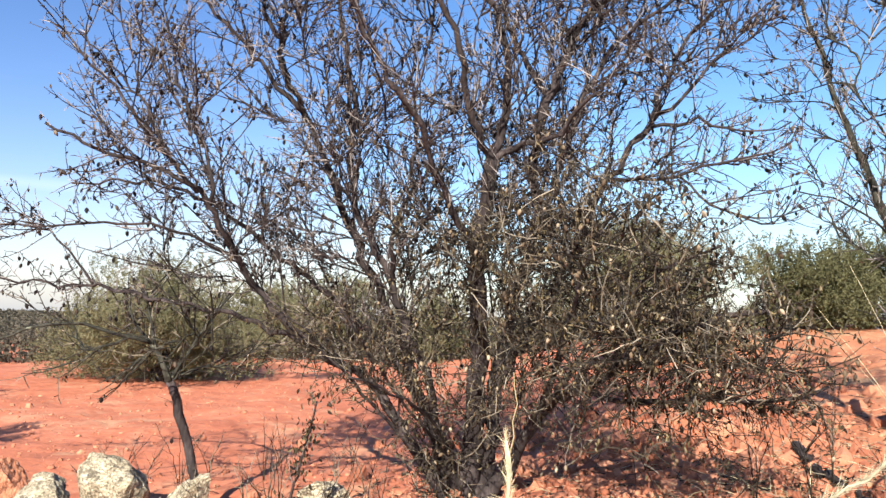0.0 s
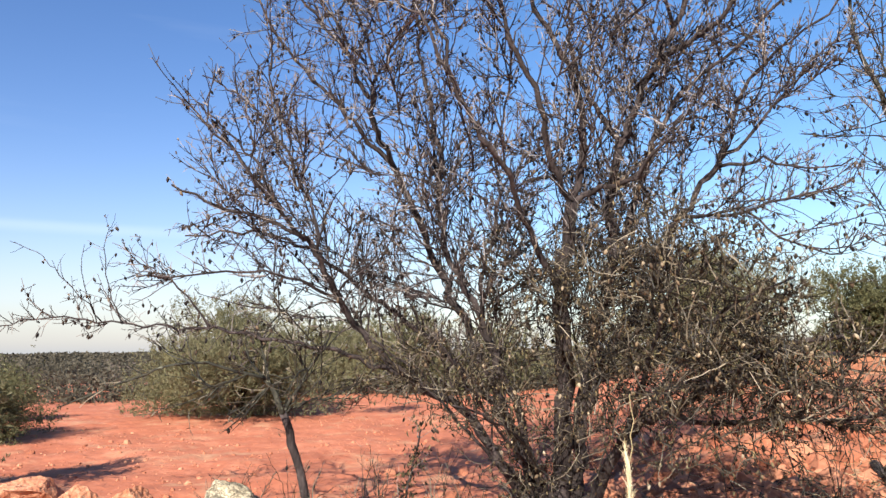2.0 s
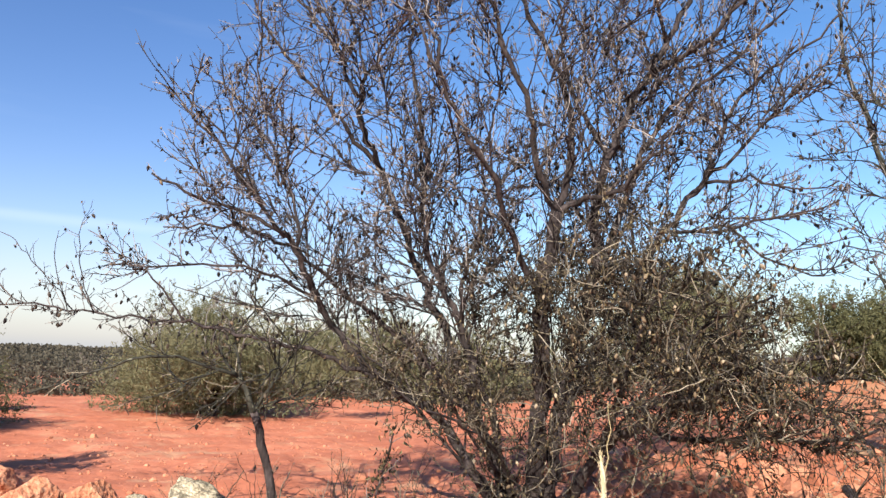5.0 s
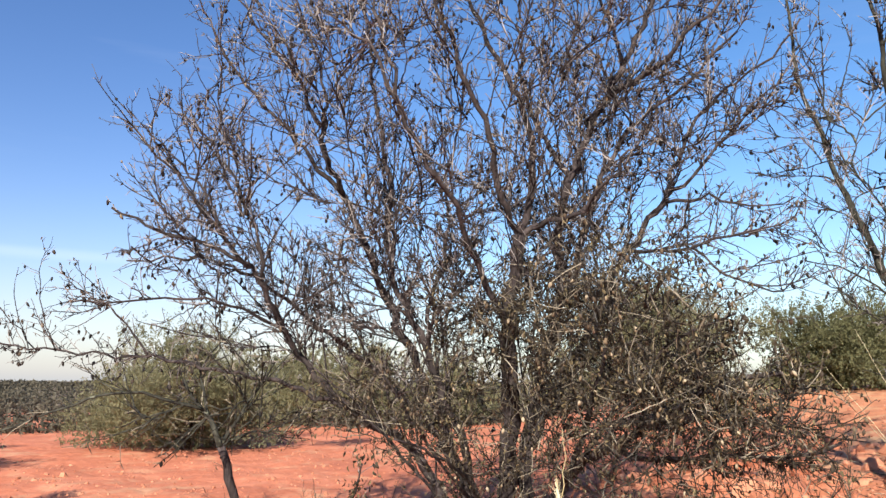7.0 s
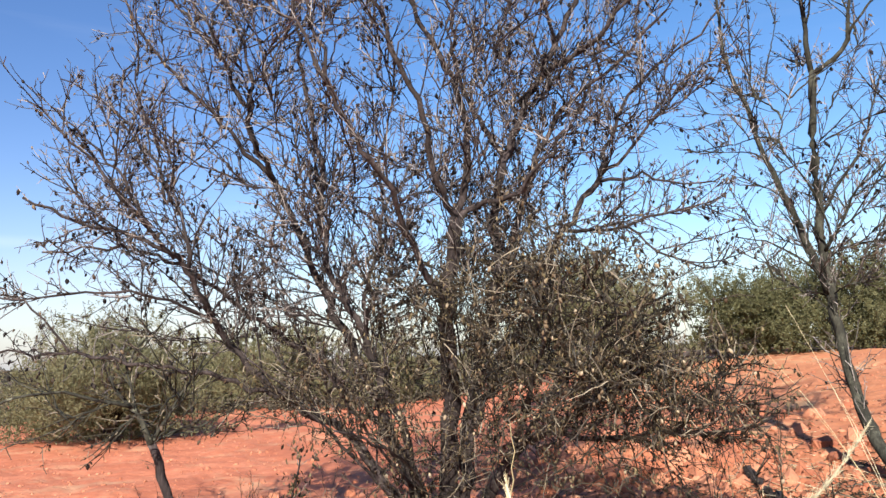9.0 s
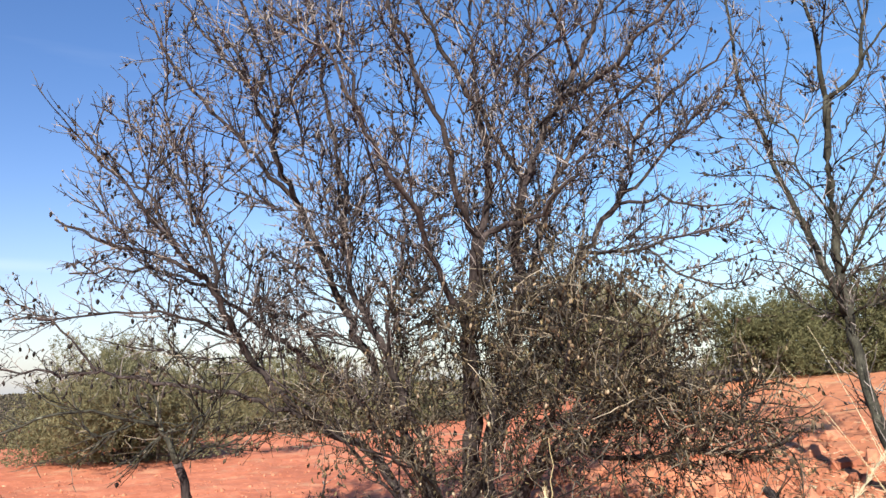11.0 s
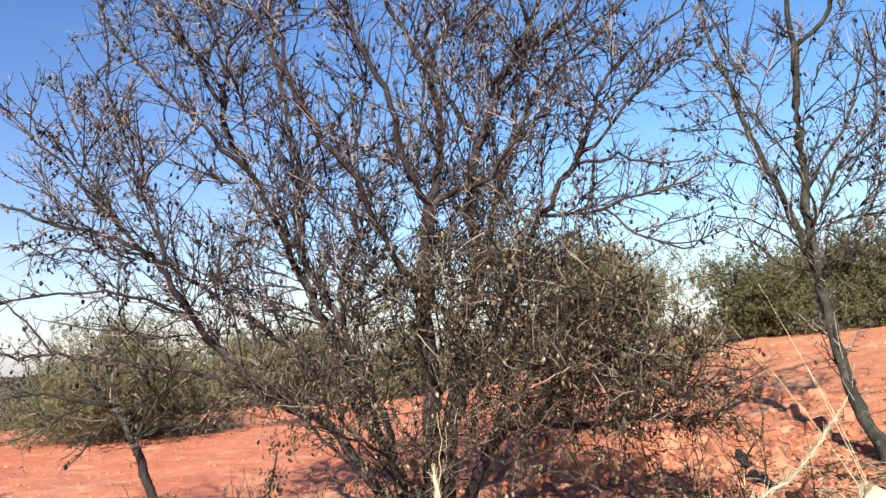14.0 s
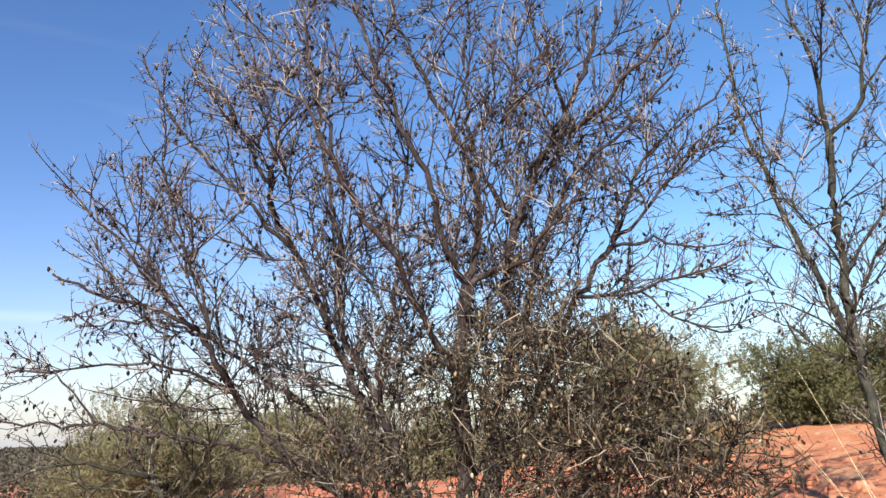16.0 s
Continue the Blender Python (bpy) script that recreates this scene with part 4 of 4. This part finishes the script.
for x, y, w, h, sd, lb in [
    (-8.65, 12.6, 3.7, 2.55, 21, "low grey-green olive tree with a rounded crown"),
    (-9.85, 8.0, 2.0, 1.2, 22, "small bushy olive tree near the field's edge"),
    # unseen: added beyond the left edge to throw a shadow streak on the field
    (-6.25, 4.6, 0.95, 2.3, 23, "small bushy olive tree near the field's edge"),
    (-12.6, 10.4, 1.6, 1.1, 31, "small bushy olive tree near the field's edge"),
    (-6.1, 21.5, 4.4, 2.3, 24, "distant olive tree behind the almond tree"),
    (-11.6, 21.5, 3.6, 2.5, 34, "distant olive tree behind the almond tree"),
    (-9.1, 21.5, 4.2, 2.6, 32, "distant olive tree behind the almond tree"),
    (-0.2, 20.0, 4.0, 2.4, 25, "distant olive tree behind the almond tree"),
    (0.10, 13.0, 2.7, 3.0, 26, "full olive tree with upright pale shoots"),
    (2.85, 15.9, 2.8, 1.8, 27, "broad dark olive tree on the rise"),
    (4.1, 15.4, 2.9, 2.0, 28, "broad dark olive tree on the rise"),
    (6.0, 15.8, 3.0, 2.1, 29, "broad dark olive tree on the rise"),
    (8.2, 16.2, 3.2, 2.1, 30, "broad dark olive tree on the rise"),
]:
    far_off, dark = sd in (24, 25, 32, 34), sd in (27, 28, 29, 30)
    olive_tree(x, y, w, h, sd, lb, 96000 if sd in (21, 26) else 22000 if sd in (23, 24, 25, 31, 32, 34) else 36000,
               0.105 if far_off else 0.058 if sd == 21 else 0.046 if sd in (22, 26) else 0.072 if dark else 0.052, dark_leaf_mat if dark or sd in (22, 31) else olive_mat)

rng = np.random.RandomState(40)
# far scrub beyond the field, seen between the trees
m, per = 1450, 90
ang = rng.uniform(radians(-75), radians(50), m)
dist = 27 * (900 / 27) ** (rng.random(m) ** 1.15)
bx, by = np.sin(ang) * dist, np.cos(ang) * dist
bw, bh = rng.uniform(0.6, 1.9, m) * (0.8 + dist / 50), rng.uniform(0.35, 0.9, m) * (0.85 + dist / 300)
edge = np.arange(m) < 560
ang[edge] = rng.uniform(radians(-75), radians(-4), 560)
dist[edge] = 21.5 + 46 * rng.random(560) ** 1.7
by, bx = np.cos(ang) * dist, np.sin(ang) * dist
bw[edge], bh[edge] = rng.uniform(0.5, 1.3, 560) * dist[edge] / 25, rng.uniform(0.35, 0.85, 560)
rise = (np.arange(m) >= 560) & (np.arange(m) < 930)
ang[rise] = rng.uniform(radians(-75), radians(-4), 370)
dist[rise] = 60 + 190 * rng.random(370)
bx[rise], by[rise] = np.sin(ang[rise]) * dist[rise], np.cos(ang[rise]) * dist[rise]
bw[rise], bh[rise] = rng.uniform(1.5, 4.0, 370) * dist[rise] / 80, rng.uniform(0.3, 0.8, 370) * dist[rise] / 110
d = unit(rng.normal(0, 1, (m, per, 3))) * rng.random((m, per, 1)) ** 0.5
sx, sy = (bx[:, None] + d[..., 0] * bw[:, None]).ravel(), (by[:, None] + d[..., 1] * bw[:, None]).ravel()
sz = ground_height(sx, sy) + np.abs(d[..., 2] * bh[:, None]).ravel()
far = np.repeat(dist, per)
tagged(new("scrub", scatter_mesh("scrub", LEAF_V, LEAF_F, np.stack([sx, sy, sz], -1), random_rot(rng, m * per, 1.0),
                                 (0.045 + 0.0034 * far) * rng.uniform(0.6, 1.4, m * per), scrub_mat)),
       "dark dry scrub and hedges across the far plain", "scrub", kind="stuff")


# ---------------------------------------------------------------- stones, clods, dry plants
def rock_mesh(name, rng, size, mat):
    bm = bmesh.new()
    bmesh.ops.create_icosphere(bm, subdivisions=4, radius=1.0)
    planes = [(Vector(unit(rng.normal(0, 1, 3)).tolist()), rng.uniform(0.40, 0.74)) for _ in range(13)]
    off = rng.uniform(0, 50, 3)
    for v in bm.verts:
        for nrm, d in planes:
            k = v.co.dot(nrm)
            if k > d:
                v.co -= nrm * (k - d) * 0.97
        v.co *= 1 + 0.09 * noise.noise(v.co * 2.2 + Vector(off.tolist())) + 0.10 * noise.noise(v.co * 4.3 + Vector(off.tolist())) + 0.045 * noise.noise(v.co * 11 + Vector(off.tolist()))
    for v in bm.verts:
        v.co = Vector((v.co.x * size[0] * 0.9, v.co.y * size[1] * 0.9, v.co.z * size[2] * 0.95))
    me = bpy.data.meshes.new(name)
    bm.to_mesh(me)
    bm.free()
    me.materials.append(mat)
    return me


def stone(x, y, z, size, mat, label, seed):
    rng = np.random.RandomState(seed)
    ob = new("stone", rock_mesh("stone", rng, size, mat))
    ob.matrix_world = pose(x, y, z, rng.uniform(-12, 12), rng.uniform(-12, 12), rng.uniform(0, 360))
    return tagged(ob, label, "stone", group="stones of the field edge")


STONES = [
    (-4.90, 4.74, 0.54, (0.34, 0.30, 0.24), rock_pink, "angular reddish limestone block in a row of field stones"),
    (-4.02, 3.87, 0.49, (0.25, 0.23, 0.20), rock_pink, "angular reddish limestone block in a row of field stones"),
    (-4.12, 4.37, 0.54, (0.23, 0.21, 0.27), rock_pink, "orange angular limestone block with sharp edges"),
    (-3.80, 4.57, 0.49, (0.21, 0.20, 0.20), rock_pink, "pale orange limestone block with a flat top"),
    (-3.34, 4.48, 0.45, (0.31, 0.27, 0.17), rock_grey, "dark grey lichen-covered limestone lying on red earth"),
    (-2.99, 4.61, 0.585, (0.29, 0.27, 0.31), rock_grey, "large grey-white lichen-covered limestone boulder"),
    (-2.51, 4.83, 0.48, (0.20, 0.18, 0.18), rock_grey, "rounded grey limestone covered with dark lichen"),
    (-1.80, 5.21, 0.46, (0.21, 0.19, 0.15), rock_grey, "rounded pale limestone with mossy lichen"),
    (-3.71, 4.02, 0.46, (0.18, 0.16, 0.15), rock_pink, "small orange limestone wedged between larger stones"),
    (-3.56, 4.19, 0.44, (0.15, 0.14, 0.12), rock_grey, "small grey stone wedged between larger stones"),
    (-3.93, 4.79, 0.50, (0.17, 0.15, 0.14), rock_pink, "small orange limestone wedged between larger stones"),
    (1.42, 3.97, 0.87, (0.19, 0.19, 0.20), rock_yellow, "large pale yellowish limestone with lichen beside dry straw"),
]
g0 = np.random.RandomState(77)
for i in range(16):
    x = -5.3 + 3.9 * (i + g0.random()) / 16
    r = g0.uniform(0.05, 0.10)
    y = 4.42 + 0.10 * (x + 3) ** 2 * 0.4 + g0.uniform(-0.22, 0.22)
    pink = x < -3.4
    STONES.append((x, y, float(ground_height(x, y)) + r * 0.6, (r * 1.3, r * 1.1, r), rock_pink if pink else rock_grey,
                   "small orange limestone wedged between larger stones" if pink else "small grey stone wedged between larger stones"))
for i, (x, y, z, size, mat, lb) in enumerate(STONES):
    stone(x, y, z, size, mat, lb, 300 + i)

# clods: lumps of red earth, thick under the almond trees
rng = np.random.RandomState(50)
n1, n2, n3, n4 = 1500, 4600, 130, 150
cx = np.concatenate([rng.normal(0.4, 1.3, n1), rng.uniform(-9, 5, n2), rng.normal(0.1, 1.1, n3), rng.normal(0.15, 0.75, n4)])
cy = np.concatenate([rng.normal(5.6, 0.9, n1), 4.2 + 9 * rng.random(n2) ** 1.5, rng.uniform(5.9, 8.8, n3), rng.uniform(4.7, 6.1, n4)])
cs = np.concatenate([rng.gamma(1.8, 0.010, n1), rng.gamma(1.4, 0.0065, n2), rng.uniform(0.04, 0.13, n3), rng.uniform(0.025, 0.075, n4)]) + 0.004
cz = ground_height(cx, cy) + soil_relief(cx, cy) - cs * 0.05
phi = (1 + 5 ** 0.5) / 2
ICO = unit(np.array([(-1, phi, 0), (1, phi, 0), (-1, -phi, 0), (1, -phi, 0), (0, -1, phi), (0, 1, phi), (0, -1, -phi), (0, 1, -phi),
                     (phi, 0, -1), (phi, 0, 1), (-phi, 0, -1), (-phi, 0, 1)]))
ICO_F = [(0, 11, 5), (0, 5, 1), (0, 1, 7), (0, 7, 10), (0, 10, 11), (1, 5, 9), (5, 11, 4), (11, 10, 2), (10, 7, 6), (7, 1, 8),
         (3, 9, 4), (3, 4, 2), (3, 2, 6), (3, 6, 8), (3, 8, 9), (4, 9, 5), (2, 4, 11), (6, 2, 10), (8, 6, 7), (9, 8, 1)]
ICO = ICO * (1 + rng.uniform(-0.2, 0.2, (12, 1)))
CLODS = [mesh_from("clod", ICO * (1 + rng.uniform(-0.22, 0.22, (12, 1))), list(ICO_F), clod_mat) for _ in range(5)]
order = np.argsort(-cs * np.exp(-0.08 * cy))
for i in order[:260].tolist():
    o = part("clod", CLODS[i % 5], ground)
    o.matrix_basis = pose(float(cx[i]), float(cy[i]), float(cz[i]), *rng.uniform(0, 360, 3).tolist()) @ Matrix.Diagonal((*(cs[i] * rng.uniform(0.65, 1.25, 3)).tolist(), 1))
cx, cy, cz, cs = cx[order[260:]], cy[order[260:]], cz[order[260:]], cs[order[260:]]
tagged(new("soil_clod_scatter", scatter_mesh("soil_clod_scatter", ICO, ICO_F, np.stack([cx, cy, cz], -1), random_rot(rng, len(cx), 0.6),
                                             cs[:, None] * rng.uniform(0.6, 1.25, (len(cx), 3)), clod_mat)),
       "crumbled clods of red earth", "soil", kind="stuff")


def stem(name, pts, r0, r1, mat, parent, seed, label="", rough=0.004):
    g = np.random.RandomState(seed)
    return part(name, limb_mesh(name, smooth_path(pts, 0.04, rough, g), r0, r1, mat, g, 6), parent, label)


# a dry grey stalk standing close to the lens, with a thin straw beside it
root = (-0.10, 2.66, on_ground(-0.10, 2.66))
weed = tagged(empty("dry_weed", root), "dry pale weed stalk with a frayed feathery head", "weed")
rel = lambda p: tuple(np.array(p) - np.array(root))
stem("stalk", [rel(root), rel((-0.090, 2.66, 0.80)), rel((-0.070, 2.66, 1.14)), rel((-0.080, 2.66, 1.28))], 0.008, 0.004, stalk_mat, weed, 61)
stem("straw", [rel((-0.075, 2.66, 1.20)), rel((-0.055, 2.66, 1.33)), rel((-0.060, 2.67, 1.46))], 0.0022, 0.0012, straw_mat, weed, 62)
g = np.random.RandomState(63)
fz, fr = spawn(g, [smooth_path([rel((-0.085, 2.66, 1.00)), rel((-0.070, 2.66, 1.14)), rel((-0.080, 2.66, 1.29))], 0.03)], 1100, (0.025, 0.07), 15, 0.25, 0.12, 4, 0.0009, start=0.0)
part("feathery_head", tube_mesh("feathery_head", [(fz, fr, 3)], straw_mat), weed, "frayed pale seed head", kind="stuff")

# straw and a bleached frayed stalk by the pale stone
root = (1.50, 4.22, on_ground(1.50, 4.22))
tuft = tagged(empty("straw_tuft", root), "tuft of long bleached straws leaning beside a stone", "grass")
for i, tip in enumerate([(1.07, 4.40, 1.51), (1.14, 4.50, 1.87), (0.96, 4.30, 1.68), (1.30, 4.40, 1.45)]):
    mid = [(a + b) / 2 for a, b in zip(root, tip)]
    mid[2] += 0.05
    stem("straw", [(0, 0, 0), rel(mid), rel(tip)], 0.0017, 0.0008, straw_mat, tuft, 70 + i, rough=0.0012)
root = (0.88, 4.30, on_ground(0.88, 4.30))
frayed = tagged(empty("dry_weed", root), "leaning bleached weed stalk with frayed fibres", "weed")
path = [(0, 0, 0), rel((0.95, 4.30, 0.81)), rel((1.21, 4.35, 0.99)), rel((1.44, 4.40, 1.27))]
stem("stalk", path, 0.0085, 0.003, stalk_mat, frayed, 80)
fz, fr = spawn(g, [smooth_path(path, 0.03)], 420, (0.03, 0.12), 14, 0.04, 0.16, 4, 0.0014, start=0.05)
part("frayed_fibre_mass", tube_mesh("frayed_fibre_mass", [(fz, fr, 3)], stalk_mat), frayed, kind="stuff")
root = (0.36, 4.0, on_ground(0.36, 4.0))
arch = tagged(empty("straw_tuft", root), "arching dry grass blades on red earth", "grass")
for i in range(16):
    a, l = g.uniform(0, 6.28), g.uniform(0.16, 0.36)
    stem("blade", [(0, 0, 0), (0.35 * l * math.cos(a), 0.35 * l * math.sin(a), 0.85 * l), (1.1 * l * math.cos(a), 1.1 * l * math.sin(a), 0.9 * l)],
         0.0026, 0.001, straw_mat, arch, 90 + i)

# low dry grass along the stones
n = 2600
ax = g.uniform(-5.5, 2.4, n)
ay = 4.25 + g.normal(0, 0.28, n) + 0.08 * np.sin(ax * 2)
keep = np.array([noise.noise((x * 0.9, y * 1.2, 9.0)) for x, y in zip(ax.tolist(), ay.tolist())]) > 0.02
ax, ay = np.concatenate([ax[keep], g.uniform(-0.5, 2.6, 1500)]), np.concatenate([ay[keep], 4.0 + g.gamma(1.3, 0.16, 1500)])
k = len(ax)
d = unit(np.stack([g.normal(0, 0.45, k), g.normal(0, 0.45, k), np.ones(k)], -1))
l = g.uniform(0.06, 0.24, k) * np.where(np.arange(k) < k - 1500, 1.0, 0.5)
bp = np.stack([ax, ay, ground_height(ax, ay) - 0.02], -1)
bl = np.stack([bp, bp + d * (0.6 * l)[:, None], bp + d * l[:, None] + np.stack([d[:, 0], d[:, 1], -0.3 * np.ones(k)], -1) * (0.25 * l)[:, None]], 1)
tagged(new("dry_grass", tube_mesh("dry_grass", [(bl, np.full((k, 3), 0.0018) * np.array([1, 0.8, 0.4]), 3)], straw_mat)),
       "short dry grass along the stones", "grass", kind="stuff")

# a dead sucker with a clump of withered leaves beside the almond tree
root = (-1.76, 4.60, on_ground(-1.76, 4.60))
shoot = tagged(empty("dead_shoot", root), "thin dead shoot with a clump of withered leaves", "shoot")
path = [(0, 0, 0), rel((-1.72, 4.60, 0.62)), rel((-1.64, 4.60, 0.88)), rel((-1.58, 4.60, 1.12))]
stem("stem", path, 0.010, 0.005, bark_mat, shoot, 120)
sp_ = [smooth_path(path, 0.04)]
fz, fr = spawn(g, sp_, 26, (0.08, 0.3), 50, 0.05, 0.2, 6, 0.0035, start=0.2)
part("twig_growth", tube_mesh("twig_growth", [(fz, fr, 3)], twig_mat), shoot, kind="stuff")
at = fz[:, 2:].reshape(-1, 3)
at = np.concatenate([at, at[g.choice(len(at), 90)] * 0.4 + 0.6 * np.array(rel((-1.66, 4.60, 0.86)))]) + g.normal(0, 0.03, (len(at) + 90, 3))
part("dead_foliage", scatter_mesh("dead_foliage", HANG_V, CURL_F, at, random_rot(g, len(at), 0.5), g.uniform(0.022, 0.045, len(at)), withered_mat), shoot, kind="stuff")

# bare dead stems of weeds between the stones and the trees
for i, (x, y, h) in enumerate([(-3.15, 5.15, 0.42), (-2.95, 5.3, 0.5), (-2.1, 5.0, 0.4), (-1.95, 4.75, 0.5), (-3.5, 5.4, 0.36), (-1.45, 4.7, 0.35), (0.75, 4.9, 0.45), (1.15, 5.1, 0.5), (0.5, 4.5, 0.35),
                               (-3.3, 4.85, 0.30), (-2.75, 5.05, 0.34), (-2.2, 5.35, 0.42), (-3.05, 5.8, 0.36), (-3.9, 5.6, 0.34), (-2.55, 5.75, 0.40), (-1.7, 5.0, 0.34), (1.0, 4.75, 0.40), (1.3, 4.6, 0.34),
                               (-2.35, 5.15, 0.36), (-1.55, 5.3, 0.42), (-1.9, 5.6, 0.46), (-2.4, 4.75, 0.26), (-1.35, 5.05, 0.30), (-2.0, 6.1, 0.44), (-2.7, 6.3, 0.40)]):
    root = (x, y, on_ground(x, y))
    weed = tagged(empty("dead_weed", root), "thin bare dead weed stems rising from red earth", "weed", group="dead weeds")
    for j in range(3):
        tip = (g.normal(0, 0.10), g.normal(0, 0.10), h * g.uniform(0.7, 1.1))
        path = [(0, 0, -0.01), (tip[0] * 0.3, tip[1] * 0.3, tip[2] * 0.5), tip]
        stem("stem", path, 0.0035, 0.0015, grey_twig, weed, 200 + 5 * i + j)
        fz, fr = spawn(g, [smooth_path(path, 0.03)], 22, (0.05, 0.2), 42, 0.1, 0.15, 5, 0.002, start=0.2)
        if len(fz):
            part("twig_growth", tube_mesh("twig_growth", [(fz, fr, 3)], grey_twig), weed, kind="stuff")

# a bough shape added in place of a dark shadow band beside the leaning tree
root = (1.12, 6.15, on_ground(1.12, 6.15))
shadow_bough = tagged(empty("shadow_branch", root), "dark bough shape standing in for a shadow band on red earth", "branch")
way = [(1.12, 6.15), (1.11, 5.70), (1.15, 5.20), (1.22, 4.80), (1.31, 4.50)]
path = [rel((x, y, on_ground(x, y) + 0.025)) for x, y in way]
stem("shadow_bough", path, 0.030, 0.014, bark_mat, shadow_bough, 140, rough=0.01)
fz, fr = spawn(g, [smooth_path(path, 0.04)], 9, (0.08, 0.32), 45, 0.08, 0.12, 6, 0.006, start=0.05)
part("side_twig_mass", tube_mesh("side_twig_mass", [(fz, fr, 4)], grey_twig), shadow_bough, kind="stuff")

# bleached straw bits, broken twigs and fallen leaves on the soil below the trees
g = np.random.RandomState(300)
n = 3600
ax, ay = g.normal(0.7, 1.5, n), 4.1 + g.gamma(1.6, 0.7, n)
k = len(ax)
a, l = g.uniform(0, 6.28, k), g.uniform(0.03, 0.16, k)
lift = g.uniform(0.0, 0.35, k)
bp = np.stack([ax, ay, ground_height(ax, ay) + soil_relief(ax, ay) + 0.006], -1)
way = np.stack([np.cos(a), np.sin(a), lift], -1)
bl = np.stack([bp, bp + way * (0.5 * l)[:, None] + g.normal(0, 0.006, (k, 3)) * np.array([1, 1, 0.4]), bp + way * l[:, None]], 1)
half = k // 2
tagged(new("straw_litter", tube_mesh("straw_litter", [(bl[:half], np.full((half, 3), 0.0012), 3)], straw_mat)),
       "bleached straw bits scattered over red earth", "litter", kind="stuff")
tagged(new("twig_litter", tube_mesh("twig_litter", [(bl[half:], np.full((k - half, 3), 0.0028), 3)], grey_twig)),
       "broken twigs fallen on red earth", "litter", kind="stuff")
n = 6500
ax, ay = g.normal(0.55, 1.1, n), 4.15 + g.gamma(1.7, 0.6, n)
at = np.stack([ax, ay, ground_height(ax, ay) + soil_relief(ax, ay) + 0.008], -1)
tagged(new("leaf_litter", scatter_mesh("leaf_litter", CURL_V, CURL_F, at, random_rot(g, n, 0.3), g.uniform(0.014, 0.034, n), withered_mat)),
       "fallen brown leaves on red earth", "litter", kind="stuff")
